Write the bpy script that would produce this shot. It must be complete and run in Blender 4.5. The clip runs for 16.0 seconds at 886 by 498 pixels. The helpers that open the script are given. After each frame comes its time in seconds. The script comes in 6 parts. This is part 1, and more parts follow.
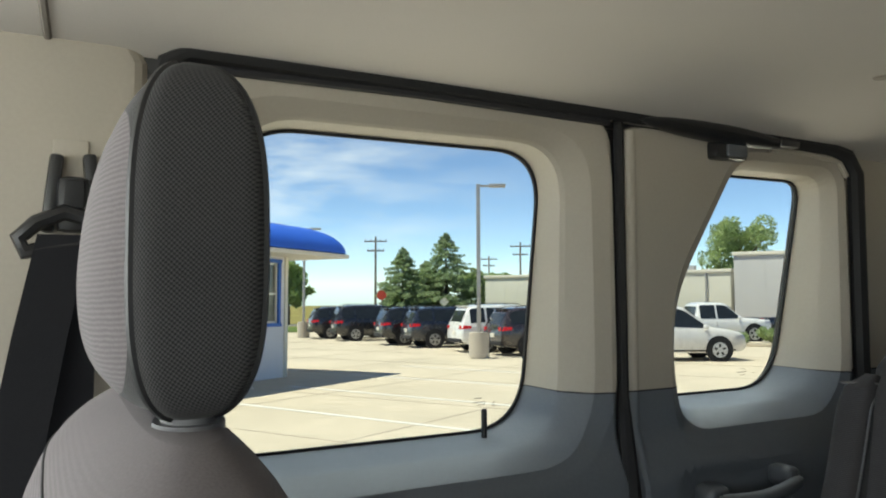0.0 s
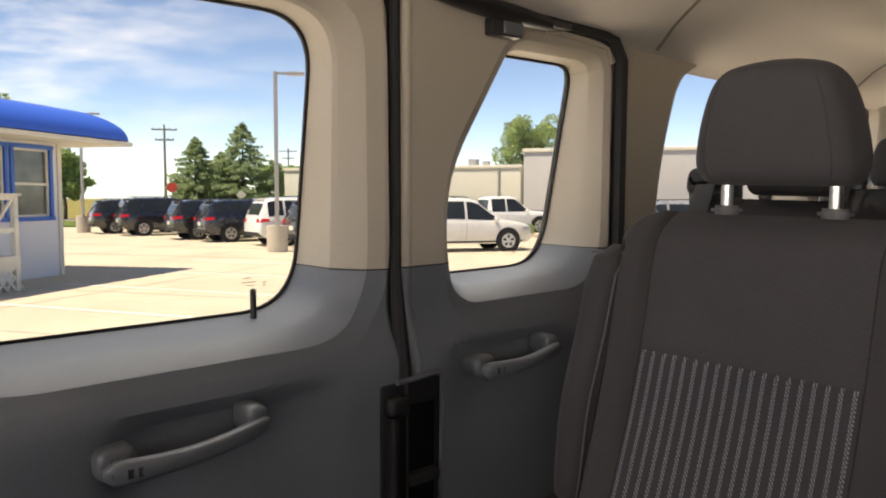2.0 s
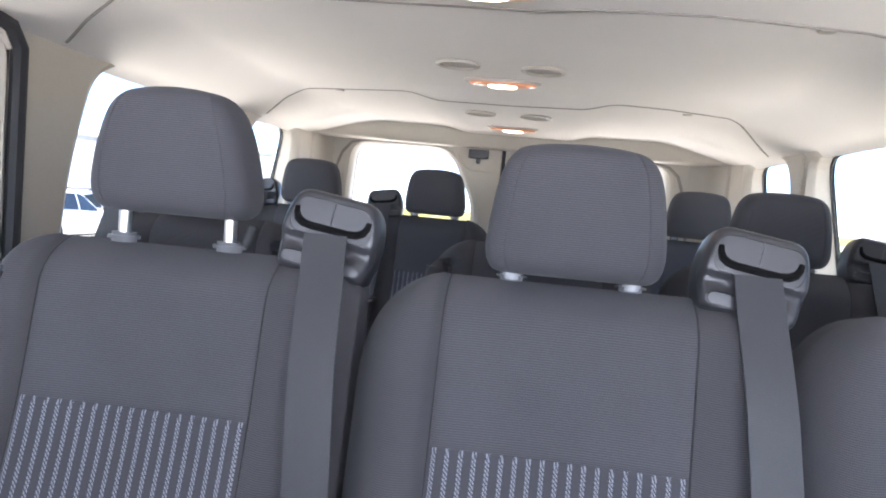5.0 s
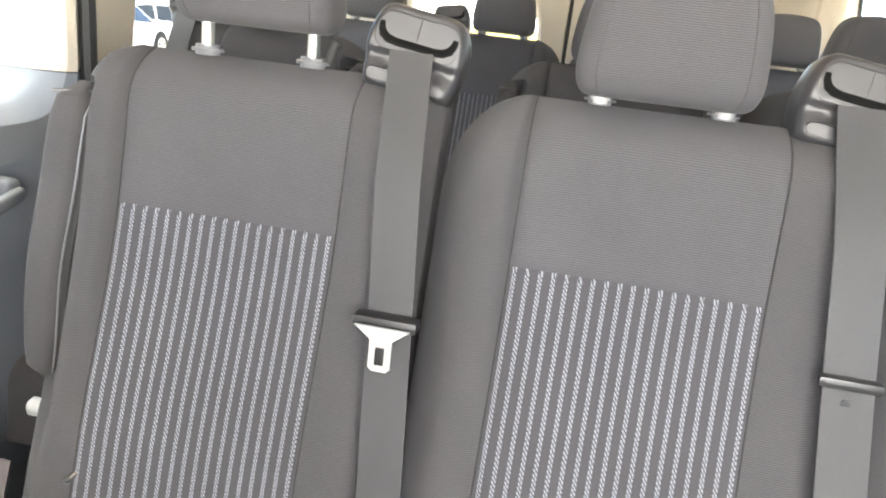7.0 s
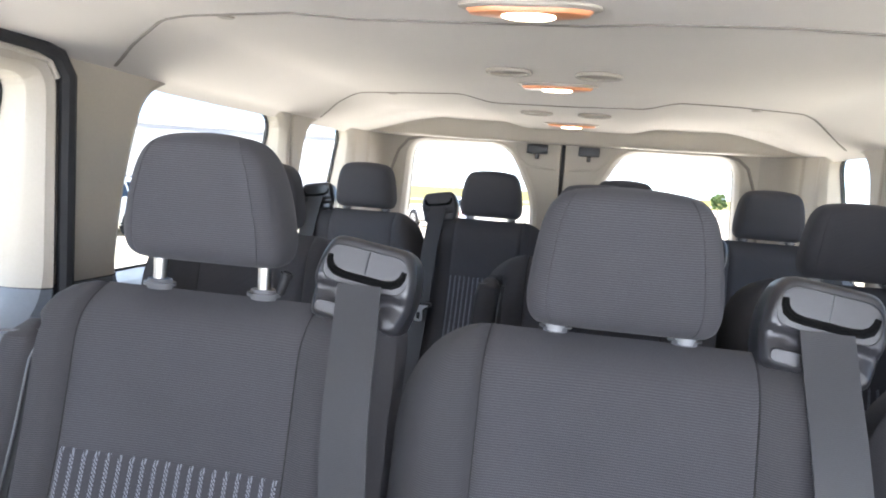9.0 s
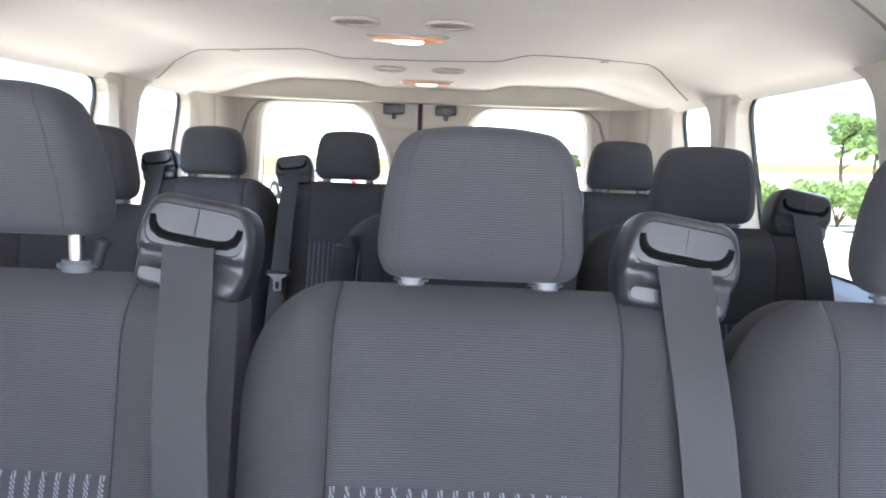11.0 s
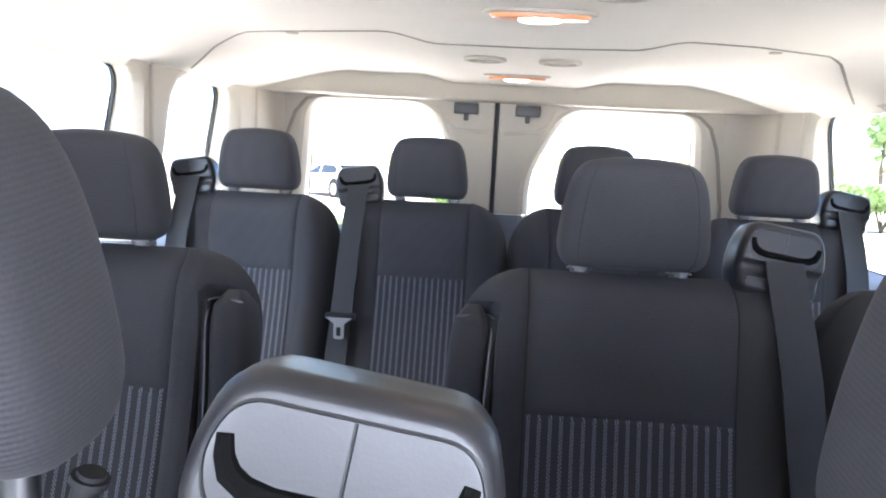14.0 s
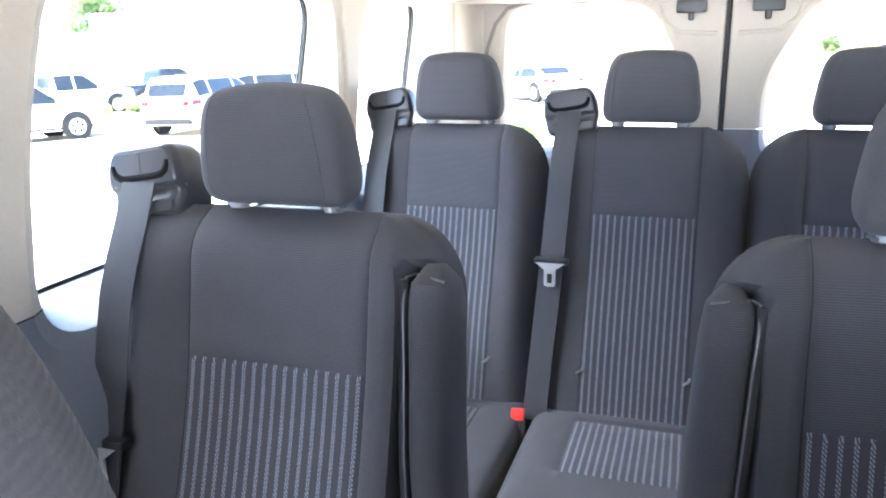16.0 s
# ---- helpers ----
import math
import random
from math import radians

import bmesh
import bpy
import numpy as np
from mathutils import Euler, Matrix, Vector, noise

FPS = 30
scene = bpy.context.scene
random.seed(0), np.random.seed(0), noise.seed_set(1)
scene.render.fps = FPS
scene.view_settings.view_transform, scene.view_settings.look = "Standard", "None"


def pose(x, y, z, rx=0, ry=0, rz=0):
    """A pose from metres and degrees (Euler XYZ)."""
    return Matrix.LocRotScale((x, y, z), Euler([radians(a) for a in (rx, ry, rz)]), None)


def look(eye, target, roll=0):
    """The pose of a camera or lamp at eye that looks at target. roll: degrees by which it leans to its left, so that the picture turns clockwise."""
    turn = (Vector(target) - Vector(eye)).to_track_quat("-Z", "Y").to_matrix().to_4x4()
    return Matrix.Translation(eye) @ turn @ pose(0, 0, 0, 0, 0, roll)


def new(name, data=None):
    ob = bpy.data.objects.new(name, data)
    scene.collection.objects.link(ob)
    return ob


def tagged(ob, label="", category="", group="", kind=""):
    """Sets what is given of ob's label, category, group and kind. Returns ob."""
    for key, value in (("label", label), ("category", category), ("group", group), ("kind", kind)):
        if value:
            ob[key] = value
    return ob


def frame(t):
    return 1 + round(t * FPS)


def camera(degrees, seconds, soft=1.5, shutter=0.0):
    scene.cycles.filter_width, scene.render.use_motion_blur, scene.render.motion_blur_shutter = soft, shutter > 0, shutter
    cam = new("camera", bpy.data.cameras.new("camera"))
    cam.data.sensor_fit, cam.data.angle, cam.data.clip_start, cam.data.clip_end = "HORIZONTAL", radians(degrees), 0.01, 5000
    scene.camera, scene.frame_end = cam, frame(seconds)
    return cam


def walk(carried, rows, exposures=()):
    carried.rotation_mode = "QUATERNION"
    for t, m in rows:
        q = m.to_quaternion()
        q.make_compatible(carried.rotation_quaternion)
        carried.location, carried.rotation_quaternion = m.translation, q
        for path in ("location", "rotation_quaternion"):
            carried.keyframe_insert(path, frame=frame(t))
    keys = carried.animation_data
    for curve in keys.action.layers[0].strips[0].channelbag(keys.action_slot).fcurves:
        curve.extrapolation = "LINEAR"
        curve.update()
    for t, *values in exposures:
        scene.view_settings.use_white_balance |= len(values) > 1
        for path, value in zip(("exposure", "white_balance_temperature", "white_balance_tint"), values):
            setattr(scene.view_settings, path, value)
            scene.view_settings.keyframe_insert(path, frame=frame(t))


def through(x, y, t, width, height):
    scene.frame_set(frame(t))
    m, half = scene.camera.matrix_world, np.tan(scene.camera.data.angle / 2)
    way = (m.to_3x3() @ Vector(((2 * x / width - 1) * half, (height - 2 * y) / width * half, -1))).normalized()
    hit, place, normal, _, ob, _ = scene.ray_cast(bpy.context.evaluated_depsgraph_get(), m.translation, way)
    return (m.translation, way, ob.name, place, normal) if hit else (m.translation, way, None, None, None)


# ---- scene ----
cam = camera(60.5, 16.0, soft=2.0)
PATH = [
    (0, (0.085, 0.054, 1.128), (-1.684, 0.983, 1.219), -0.2),
    (0.5, (0.092, 0.073, 1.127), (-1.628, 1.092, 1.169), -0.6),
    (1, (0.084, 0.082, 1.118), (-1.573, 1.2, 1.103), -0.3),
    (1.5, (0.071, 0.11, 1.103), (-1.463, 1.387, 0.971), 0.1),
    (2, (0.074, 0.115, 1.099), (-1.391, 1.463, 0.912), 0.4),
    (2.5, (0.084, 0.117, 1.097), (-1.331, 1.519, 0.912), 0.6),
    (3, (0.075, 0.13, 1.093), (-1.237, 1.629, 0.915), 0.1),
    (3.5, (0.073, 0.143, 1.102), (-1.09, 1.759, 0.911), -0.3),
    (4, (0.081, 0.148, 1.124), (-0.788, 1.939, 0.937), 1.5),
    (4.5, (0.081, 0.164, 1.136), (-0.358, 2.109, 0.984), 4.2),
    (4.7, (0.088, 0.181, 1.140), (-0.155, 2.162, 1.020), 4.8),
    (6.8, (0.07, 0.184, 1.143), (-0.15, 2.095, 0.597), 6.4),
    (7, (0.054, 0.174, 1.137), (-0.251, 2.057, 0.537), 6.5),
    (7.5, (0.017, 0.159, 1.105), (-0.493, 1.964, 0.411), 6.3),
    (8, (0.049, 0.163, 1.115), (-0.577, 1.976, 0.548), 5.4),
    (8.5, (0.079, 0.19, 1.174), (-0.447, 2.093, 0.852), 4.4),
    (9, (0.104, 0.236, 1.214), (-0.29, 2.186, 1.014), 4.1),
    (9.5, (0.103, 0.253, 1.195), (-0.148, 2.232, 1.045), 5.1),
    (9.7, (0.116, 0.267, 1.187), (-0.053, 2.252, 1.012), 5.6),
    (11.8, (0.112, 0.325, 1.201), (0.088, 2.306, 0.929), 1.8),
    (12, (0.091, 0.341, 1.208), (0.073, 2.322, 0.93), 2.9),
    (12.5, (-0.044, 0.463, 1.217), (-0.203, 2.427, 0.875), 1.2),
    (13, (-0.107, 0.677, 1.226), (-0.291, 2.638, 0.875), -1.7),
    (13.5, (-0.101, 0.761, 1.197), (-0.22, 2.735, 0.897), 1.4),
    (14, (-0.096, 0.777, 1.218), (-0.193, 2.755, 0.941), 3.0),
    (14.5, (-0.085, 0.84, 1.224), (-0.3, 2.8, 0.887), 0.8),
    (15, (-0.09, 0.884, 1.231), (-0.448, 2.801, 0.788), -0.1),
    (15.5, (-0.115, 0.927, 1.242), (-0.608, 2.801, 0.746), -0.7),
    (16, (-0.152, 0.972, 1.257), (-0.751, 2.805, 0.725), -1.1),
]

# seconds, stops, kelvin, tint: the phone's own exposure and white balance
EXPOSURES = [(0.0, 0.33, 6900, 3), (0.6, 0.50, 7600, 17), (2.0, 0.62, 8200, 19), (2.5, 0.80, 8200, 20), (3.0, 1.05, 7950, 18), (3.5, 1.42, 7600, 17), (4.0, 1.62, 6600, 14), (4.7, 2.1, 5900, 17), (6.8, 3.25, 7200, 10),
             (7.4, 3.45, 7900, 10), (8.0, 3.6, 8250, 10), (8.5, 3.2, 7100, 11), (8.8, 2.40, 6350, 13), (9.2, 2.25, 6100, 14), (12.0, 2.58, 5950, 15), (13.0, 2.75, 5900, 15), (13.5, 2.8, 5850, 15),
             (14.2, 2.85, 5850, 15), (15.0, 3.35, 5750, 12), (15.5, 3.5, 5700, 12), (16.0, 3.75, 5750, 14)]
walk(cam, [(t, look(eye, target, roll)) for t, eye, target, roll in PATH], EXPOSURES)

# ---------------------------------------------------------------- world, sun
SUN_EL, SUN_DIR = 66.0, Vector((-0.30, -0.95, 0.0)).normalized()
world = bpy.data.worlds.new("world")
scene.world = world
world.use_nodes = True
wn = world.node_tree
sky = wn.nodes.new("ShaderNodeTexSky")
sky.sky_type = "NISHITA"
sky.sun_disc = False
sky.sun_elevation = radians(SUN_EL)
sky.sun_rotation = math.atan2(SUN_DIR.x, SUN_DIR.y)
sky.air_density, sky.dust_density, sky.ozone_density = 0.5, 0.0, 3.0
wn.nodes["Background"].inputs["Strength"].default_value = 0.15
wn.links.new(sky.outputs[0], wn.nodes["Background"].inputs["Color"])
sun = new("sun", bpy.data.lights.new("sun", "SUN"))
sun.data.energy, sun.data.angle, sun.data.color = 4.9, radians(0.5), (1.0, 0.95, 0.87)
SUN_VEC = Vector((SUN_DIR.x * math.cos(radians(SUN_EL)), SUN_DIR.y * math.cos(radians(SUN_EL)), math.sin(radians(SUN_EL))))
sun.matrix_world = look(SUN_VEC * 60, (0, 0, 0))


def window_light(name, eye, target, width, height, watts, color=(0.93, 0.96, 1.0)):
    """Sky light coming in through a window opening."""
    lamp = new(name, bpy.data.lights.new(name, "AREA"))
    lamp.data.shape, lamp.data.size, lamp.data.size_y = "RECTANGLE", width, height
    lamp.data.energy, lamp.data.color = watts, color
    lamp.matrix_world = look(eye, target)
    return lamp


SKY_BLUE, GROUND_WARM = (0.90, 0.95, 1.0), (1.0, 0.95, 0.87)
window_light("windscreen_light", (-0.01, -1.16, 1.20), (-0.01, -0.40, 0.56), 1.5, 0.60, 16.0)
window_light("cab_light_passenger", (-0.93, -0.78, 1.12), (0.5, -0.4, 1.25), 1.0, 0.40, 14.0)
window_light("cab_light_driver", (0.91, -0.78, 1.12), (-0.5, -0.4, 1.27), 1.0, 0.40, 10.0)
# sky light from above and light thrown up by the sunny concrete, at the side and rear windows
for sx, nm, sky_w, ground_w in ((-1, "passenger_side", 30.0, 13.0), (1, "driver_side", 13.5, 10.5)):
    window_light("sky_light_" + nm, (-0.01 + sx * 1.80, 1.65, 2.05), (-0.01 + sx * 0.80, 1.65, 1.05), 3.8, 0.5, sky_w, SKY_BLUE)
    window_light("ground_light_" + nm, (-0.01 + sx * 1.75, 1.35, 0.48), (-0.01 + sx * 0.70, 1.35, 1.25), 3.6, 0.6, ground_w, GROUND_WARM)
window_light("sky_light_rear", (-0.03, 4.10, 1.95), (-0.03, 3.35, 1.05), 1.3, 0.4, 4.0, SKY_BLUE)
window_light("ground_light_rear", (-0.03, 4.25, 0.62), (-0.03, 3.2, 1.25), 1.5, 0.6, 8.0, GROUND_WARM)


# ---------------------------------------------------------------- materials
def mat(name, base, rough=0.6, metal=0.0, vary=0.12, scale=6.0, fine=60.0, bump=0.15, bump_scale=300.0, spec=0.5, coat=0.0, sheen=0.0):
    """A surface with stains at two scales and a fine relief."""
    m = bpy.data.materials.new(name)
    m.use_nodes = True
    nt = m.node_tree
    p = nt.nodes["Principled BSDF"]
    p.inputs["Metallic"].default_value = metal
    p.inputs["Specular IOR Level"].default_value = spec
    p.inputs["Coat Weight"].default_value = coat
    p.inputs["Sheen Weight"].default_value = sheen
    tc = nt.nodes.new("ShaderNodeTexCoord")
    n1, n2 = nt.nodes.new("ShaderNodeTexNoise"), nt.nodes.new("ShaderNodeTexNoise")
    n1.inputs["Scale"].default_value, n2.inputs["Scale"].default_value = scale, fine
    n1.inputs["Detail"].default_value = 5
    for n in (n1, n2):
        nt.links.new(tc.outputs["Object"], n.inputs["Vector"])
    mix = nt.nodes.new("ShaderNodeMix")
    mix.data_type = "FLOAT"
    mix.inputs[0].default_value = 0.4
    nt.links.new(n1.outputs["Fac"], mix.inputs[2])
    nt.links.new(n2.outputs["Fac"], mix.inputs[3])
    ramp = nt.nodes.new("ShaderNodeValToRGB")
    lo = [max(0, c * (1 - vary)) for c in base]
    hi = [min(1, c * (1 + vary)) for c in base]
    ramp.color_ramp.elements[0].position, ramp.color_ramp.elements[1].position = 0.3, 0.7
    ramp.color_ramp.elements[0].color, ramp.color_ramp.elements[1].color = (*lo, 1), (*hi, 1)
    nt.links.new(mix.outputs[0], ramp.inputs[0])
    nt.links.new(ramp.outputs[0], p.inputs["Base Color"])
    mr = nt.nodes.new("ShaderNodeMapRange")
    mr.inputs["To Min"].default_value, mr.inputs["To Max"].default_value = max(0.02, rough - 0.08), min(1, rough + 0.08)
    nt.links.new(n1.outputs["Fac"], mr.inputs["Value"])
    nt.links.new(mr.outputs[0], p.inputs["Roughness"])
    if bump > 0:
        n3 = nt.nodes.new("ShaderNodeTexNoise")
        n3.inputs["Scale"].default_value = bump_scale
        nt.links.new(tc.outputs["Object"], n3.inputs["Vector"])
        b = nt.nodes.new("ShaderNodeBump")
        b.inputs["Strength"].default_value, b.inputs["Distance"].default_value = bump, 0.002
        nt.links.new(n3.outputs["Fac"], b.inputs["Height"])
        nt.links.new(b.outputs[0], p.inputs["Normal"])
    return m


def math_node(nt, op, a, b=None):
    n = nt.nodes.new("ShaderNodeMath")
    n.operation = op
    for i, v in enumerate((a, b)):
        if v is None:
            continue
        if isinstance(v, (int, float)):
            n.inputs[i].default_value = v
        else:
            nt.links.new(v, n.inputs[i])
    return n.outputs[0]


def cloth(name, dark, light, rib=0.0026, stripes=0.0, mesh_weave=False, amount=0.5):
    """Woven seat cloth: fine horizontal ribs, or upright light twill stripes, or a square mesh."""
    m = bpy.data.materials.new(name)
    m.use_nodes = True
    nt = m.node_tree
    p = nt.nodes["Principled BSDF"]
    p.inputs["Roughness"].default_value = 0.92
    p.inputs["Specular IOR Level"].default_value = 0.2
    p.inputs["Sheen Weight"].default_value = 0.04
    p.inputs["Sheen Roughness"].default_value = 0.5
    tc = nt.nodes.new("ShaderNodeTexCoord")
    sep = nt.nodes.new("ShaderNodeSeparateXYZ")
    nt.links.new(tc.outputs["Object"], sep.inputs[0])
    x, y, z = sep.outputs
    zz = math_node(nt, "SUBTRACT", z, math_node(nt, "MULTIPLY", y, 1.0 if stripes else 0.12))
    if stripes:
        u = math_node(nt, "FRACT", math_node(nt, "MULTIPLY", math_node(nt, "ADD", x, 0.134 + 100 * stripes), 1 / stripes))
        band = math_node(nt, "LESS_THAN", math_node(nt, "ABSOLUTE", math_node(nt, "SUBTRACT", u, 0.5)), 0.165)
        mid = math_node(nt, "GREATER_THAN", math_node(nt, "ABSOLUTE", math_node(nt, "SUBTRACT", u, 0.5)), 0.035)
        dash = math_node(nt, "FRACT", math_node(nt, "ADD", math_node(nt, "MULTIPLY", zz, 1 / 0.0032), math_node(nt, "MULTIPLY", math_node(nt, "SUBTRACT", u, 0.5), 3.6)))
        dash = math_node(nt, "LESS_THAN", dash, 0.62)
        height = math_node(nt, "MULTIPLY", math_node(nt, "MULTIPLY", band, dash), math_node(nt, "ADD", math_node(nt, "MULTIPLY", mid, 0.5), 0.5))
    else:
        wob = nt.nodes.new("ShaderNodeTexNoise")
        wob.inputs["Scale"].default_value, wob.inputs["Detail"].default_value = 160.0, 2.0
        nt.links.new(tc.outputs["Object"], wob.inputs["Vector"])
        w = math_node(nt, "SINE", math_node(nt, "MULTIPLY", math_node(nt, "ADD", zz, math_node(nt, "MULTIPLY", wob.outputs["Fac"], rib * 0.45)), 2 * math.pi / rib))
        if mesh_weave:
            w2 = math_node(nt, "SINE", math_node(nt, "MULTIPLY", math_node(nt, "ADD", y, x), 2 * math.pi / rib))
            w = math_node(nt, "MULTIPLY", w, w2)
        else:
            w2 = math_node(nt, "SINE", math_node(nt, "MULTIPLY", x, 2 * math.pi / (rib * 0.7)))
            w = math_node(nt, "ADD", math_node(nt, "MULTIPLY", w, 0.88), math_node(nt, "MULTIPLY", w2, 0.12))
        height = math_node(nt, "ADD", math_node(nt, "MULTIPLY", w, 0.5), 0.5)
        # on level faces and sideways ones the ribs run out into plain fuzz
        geo = nt.nodes.new("ShaderNodeNewGeometry")
        sepn = nt.nodes.new("ShaderNodeSeparateXYZ")
        nt.links.new(geo.outputs["Normal"], sepn.inputs[0])
        fade = nt.nodes.new("ShaderNodeMapRange")
        fade.inputs["From Min"].default_value, fade.inputs["From Max"].default_value = 0.80, 0.40
        nt.links.new(math_node(nt, "ABSOLUTE", sepn.outputs[2]), fade.inputs["Value"])
        side = nt.nodes.new("ShaderNodeMapRange")
        side.inputs["From Min"].default_value, side.inputs["From Max"].default_value = 0.85, 0.5
        side.inputs["To Min"].default_value = 1.0 if mesh_weave else 0.25
        nt.links.new(math_node(nt, "ABSOLUTE", sepn.outputs[0]), side.inputs["Value"])
        fading = math_node(nt, "MULTIPLY", fade.outputs[0], side.outputs[0])
        height = math_node(nt, "ADD", math_node(nt, "MULTIPLY", math_node(nt, "SUBTRACT", height, 0.5), fading), 0.5)
        height = math_node(nt, "MULTIPLY", height, amount)
    noise_tex = nt.nodes.new("ShaderNodeTexNoise")
    noise_tex.inputs["Scale"].default_value = 9.0
    noise_tex.inputs["Detail"].default_value = 6.0
    nt.links.new(tc.outputs["Object"], noise_tex.inputs["Vector"])
    fuzz = nt.nodes.new("ShaderNodeTexNoise")
    fuzz.inputs["Scale"].default_value = 700.0
    nt.links.new(tc.outputs["Object"], fuzz.inputs["Vector"])
    mix = nt.nodes.new("ShaderNodeMix")
    mix.data_type = "RGBA"
    mix.inputs[6].default_value, mix.inputs[7].default_value = (*dark, 1), (*light, 1)
    nt.links.new(height, mix.inputs[0])
    hsv = nt.nodes.new("ShaderNodeHueSaturation")
    nt.links.new(mix.outputs[2], hsv.inputs["Color"])
    val = math_node(nt, "ADD", math_node(nt, "MULTIPLY", noise_tex.outputs["Fac"], 0.35), math_node(nt, "ADD", math_node(nt, "MULTIPLY", fuzz.outputs["Fac"], 0.4), 0.63))
    nt.links.new(val, hsv.inputs["Value"])
    nt.links.new(hsv.outputs[0], p.inputs["Base Color"])
    b = nt.nodes.new("ShaderNodeBump")
    b.inputs["Strength"].default_value, b.inputs["Distance"].default_value = 0.32, 0.0008
    nt.links.new(math_node(nt, "ADD", height, math_node(nt, "MULTIPLY", fuzz.outputs["Fac"], 0.5)), b.inputs["Height"])
    nt.links.new(b.outputs[0], p.inputs["Normal"])
    return m


def glass(name, tint=(0.93, 0.96, 0.95)):
    m = bpy.data.materials.new(name)
    m.use_nodes = True
    nt = m.node_tree
    nt.nodes.remove(nt.nodes["Principled BSDF"])
    t, g, mx = (nt.nodes.new("ShaderNode" + k) for k in ("BsdfTransparent", "BsdfGlossy", "MixShader"))
    t.inputs["Color"].default_value = (*tint, 1)
    g.inputs["Roughness"].default_value = 0.02
    mx.inputs[0].default_value = 0.010
    nt.links.new(t.outputs[0], mx.inputs[1])
    nt.links.new(g.outputs[0], mx.inputs[2])
    nt.links.new(mx.outputs[0], nt.nodes["Material Output"].inputs["Surface"])
    return m


def glow(name, color, strength):
    m = bpy.data.materials.new(name)
    m.use_nodes = True
    p = m.node_tree.nodes["Principled BSDF"]
    p.inputs["Base Color"].default_value = (*color, 1)
    p.inputs["Emission Color"].default_value = (*color, 1)
    p.inputs["Emission Strength"].default_value = strength
    return m


HEADLINER = mat("headliner_cloth", (0.57, 0.53, 0.48), 0.95, vary=0.05, scale=3, fine=500, bump=0.3, bump_scale=900, spec=0.1, sheen=0.1)
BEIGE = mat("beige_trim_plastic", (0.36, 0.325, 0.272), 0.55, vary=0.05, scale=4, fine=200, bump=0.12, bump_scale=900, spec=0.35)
GREY = mat("grey_trim_plastic", (0.108, 0.122, 0.140), 0.5, vary=0.10, scale=4, fine=200, bump=0.18, bump_scale=900, spec=0.45)
GREY_HANDLE = mat("grey_handle_plastic", (0.085, 0.096, 0.110), 0.42, vary=0.08, bump=0.08, bump_scale=700)
BLACK = mat("black_plastic", (0.012, 0.012, 0.013), 0.4, vary=0.2, bump=0.1)
RUBBER = mat("black_rubber", (0.008, 0.008, 0.009), 0.75, vary=0.2, bump=0.1)
# near-black for solid pieces that paint the shade inside openings
MOUTH = mat("recess_shade_black", (0.003, 0.003, 0.003), 0.9, vary=0.1, bump=0.0, spec=0.1)
COLLAR = mat("grey_collar_plastic", (0.085, 0.085, 0.090), 0.5, vary=0.05, bump=0.05, spec=0.25)
SILVER = mat("grey_satin_plastic", (0.026, 0.0255, 0.028), 0.36, vary=0.04, bump=0.03, bump_scale=600, spec=0.42)
CHROME = mat("chrome", (0.42, 0.41, 0.40), 0.30, metal=1.0, vary=0.04, bump=0.0)
STEEL = mat("steel", (0.55, 0.545, 0.54), 0.34, metal=0.6, vary=0.05, bump=0.0)
WEBBING = cloth("seat_belt_webbing", (0.020, 0.020, 0.022), (0.037, 0.037, 0.040), rib=0.0016)
WEBBING.node_tree.nodes["Principled BSDF"].inputs["Roughness"].default_value = 0.55
WEBBING.node_tree.nodes["Principled BSDF"].inputs["Specular IOR Level"].default_value = 0.35
# front belt: the same webbing with the pillar's shade put into its colour
WEBBING_SHADED = cloth("shaded_belt_webbing", (0.010, 0.010, 0.012), (0.020, 0.020, 0.023), rib=0.0018)
CLOTH = cloth("charcoal_seat_cloth", (0.030, 0.0292, 0.0318), (0.076, 0.0738, 0.0800), rib=0.0024, amount=0.70)
STITCH = cloth("stitched_seam_cloth", (0.018, 0.017, 0.018), (0.032, 0.031, 0.032), rib=0.0021)
PALE_PLASTIC = mat("pale_grey_plastic", (0.20, 0.20, 0.205), 0.5, vary=0.05, bump=0.05)
CLOTH_SIDE = cloth("charcoal_bolster_cloth", (0.026, 0.025, 0.0267), (0.075, 0.0725, 0.077), rib=0.0022, amount=0.6)
CLOTH_STRIPE = cloth("striped_seat_cloth", (0.036, 0.035, 0.039), (0.150, 0.154, 0.175), stripes=0.268 / 19)
CLOTH_MESH = cloth("black_mesh_cloth", (0.009, 0.009, 0.010), (0.062, 0.060, 0.060), rib=0.0024, mesh_weave=True, amount=1.0)
CLOTH_PALE = cloth("pale_grey_cloth", (0.085, 0.075, 0.078), (0.175, 0.156, 0.160), rib=0.0026)
CLOTH_BACK = cloth("dark_grey_seatback_cloth", (0.085, 0.074, 0.077), (0.185, 0.165, 0.170), rib=0.0026)
PIPING = mat("black_piping", (0.012, 0.012, 0.013), 0.5, vary=0.2, bump=0.0)
PIPING_PALE = mat("glossy_edge_piping", (0.10, 0.10, 0.104), 0.22, vary=0.1, bump=0.0)
CARPET = mat("floor_vinyl", (0.035, 0.036, 0.038), 0.7, vary=0.2, bump=0.3, bump_scale=200)
GLASS = glass("window_glass")
RED = mat("red_plastic", (0.62, 0.03, 0.025), 0.4, vary=0.05, bump=0.0)
LAMP_AMBER = mat("amber_lens", (0.62, 0.24, 0.10), 0.3, vary=0.1, bump=0.0)
LAMP_GLOW = glow("lit_lamp_lens", (1.0, 0.80, 0.55), 3.0)


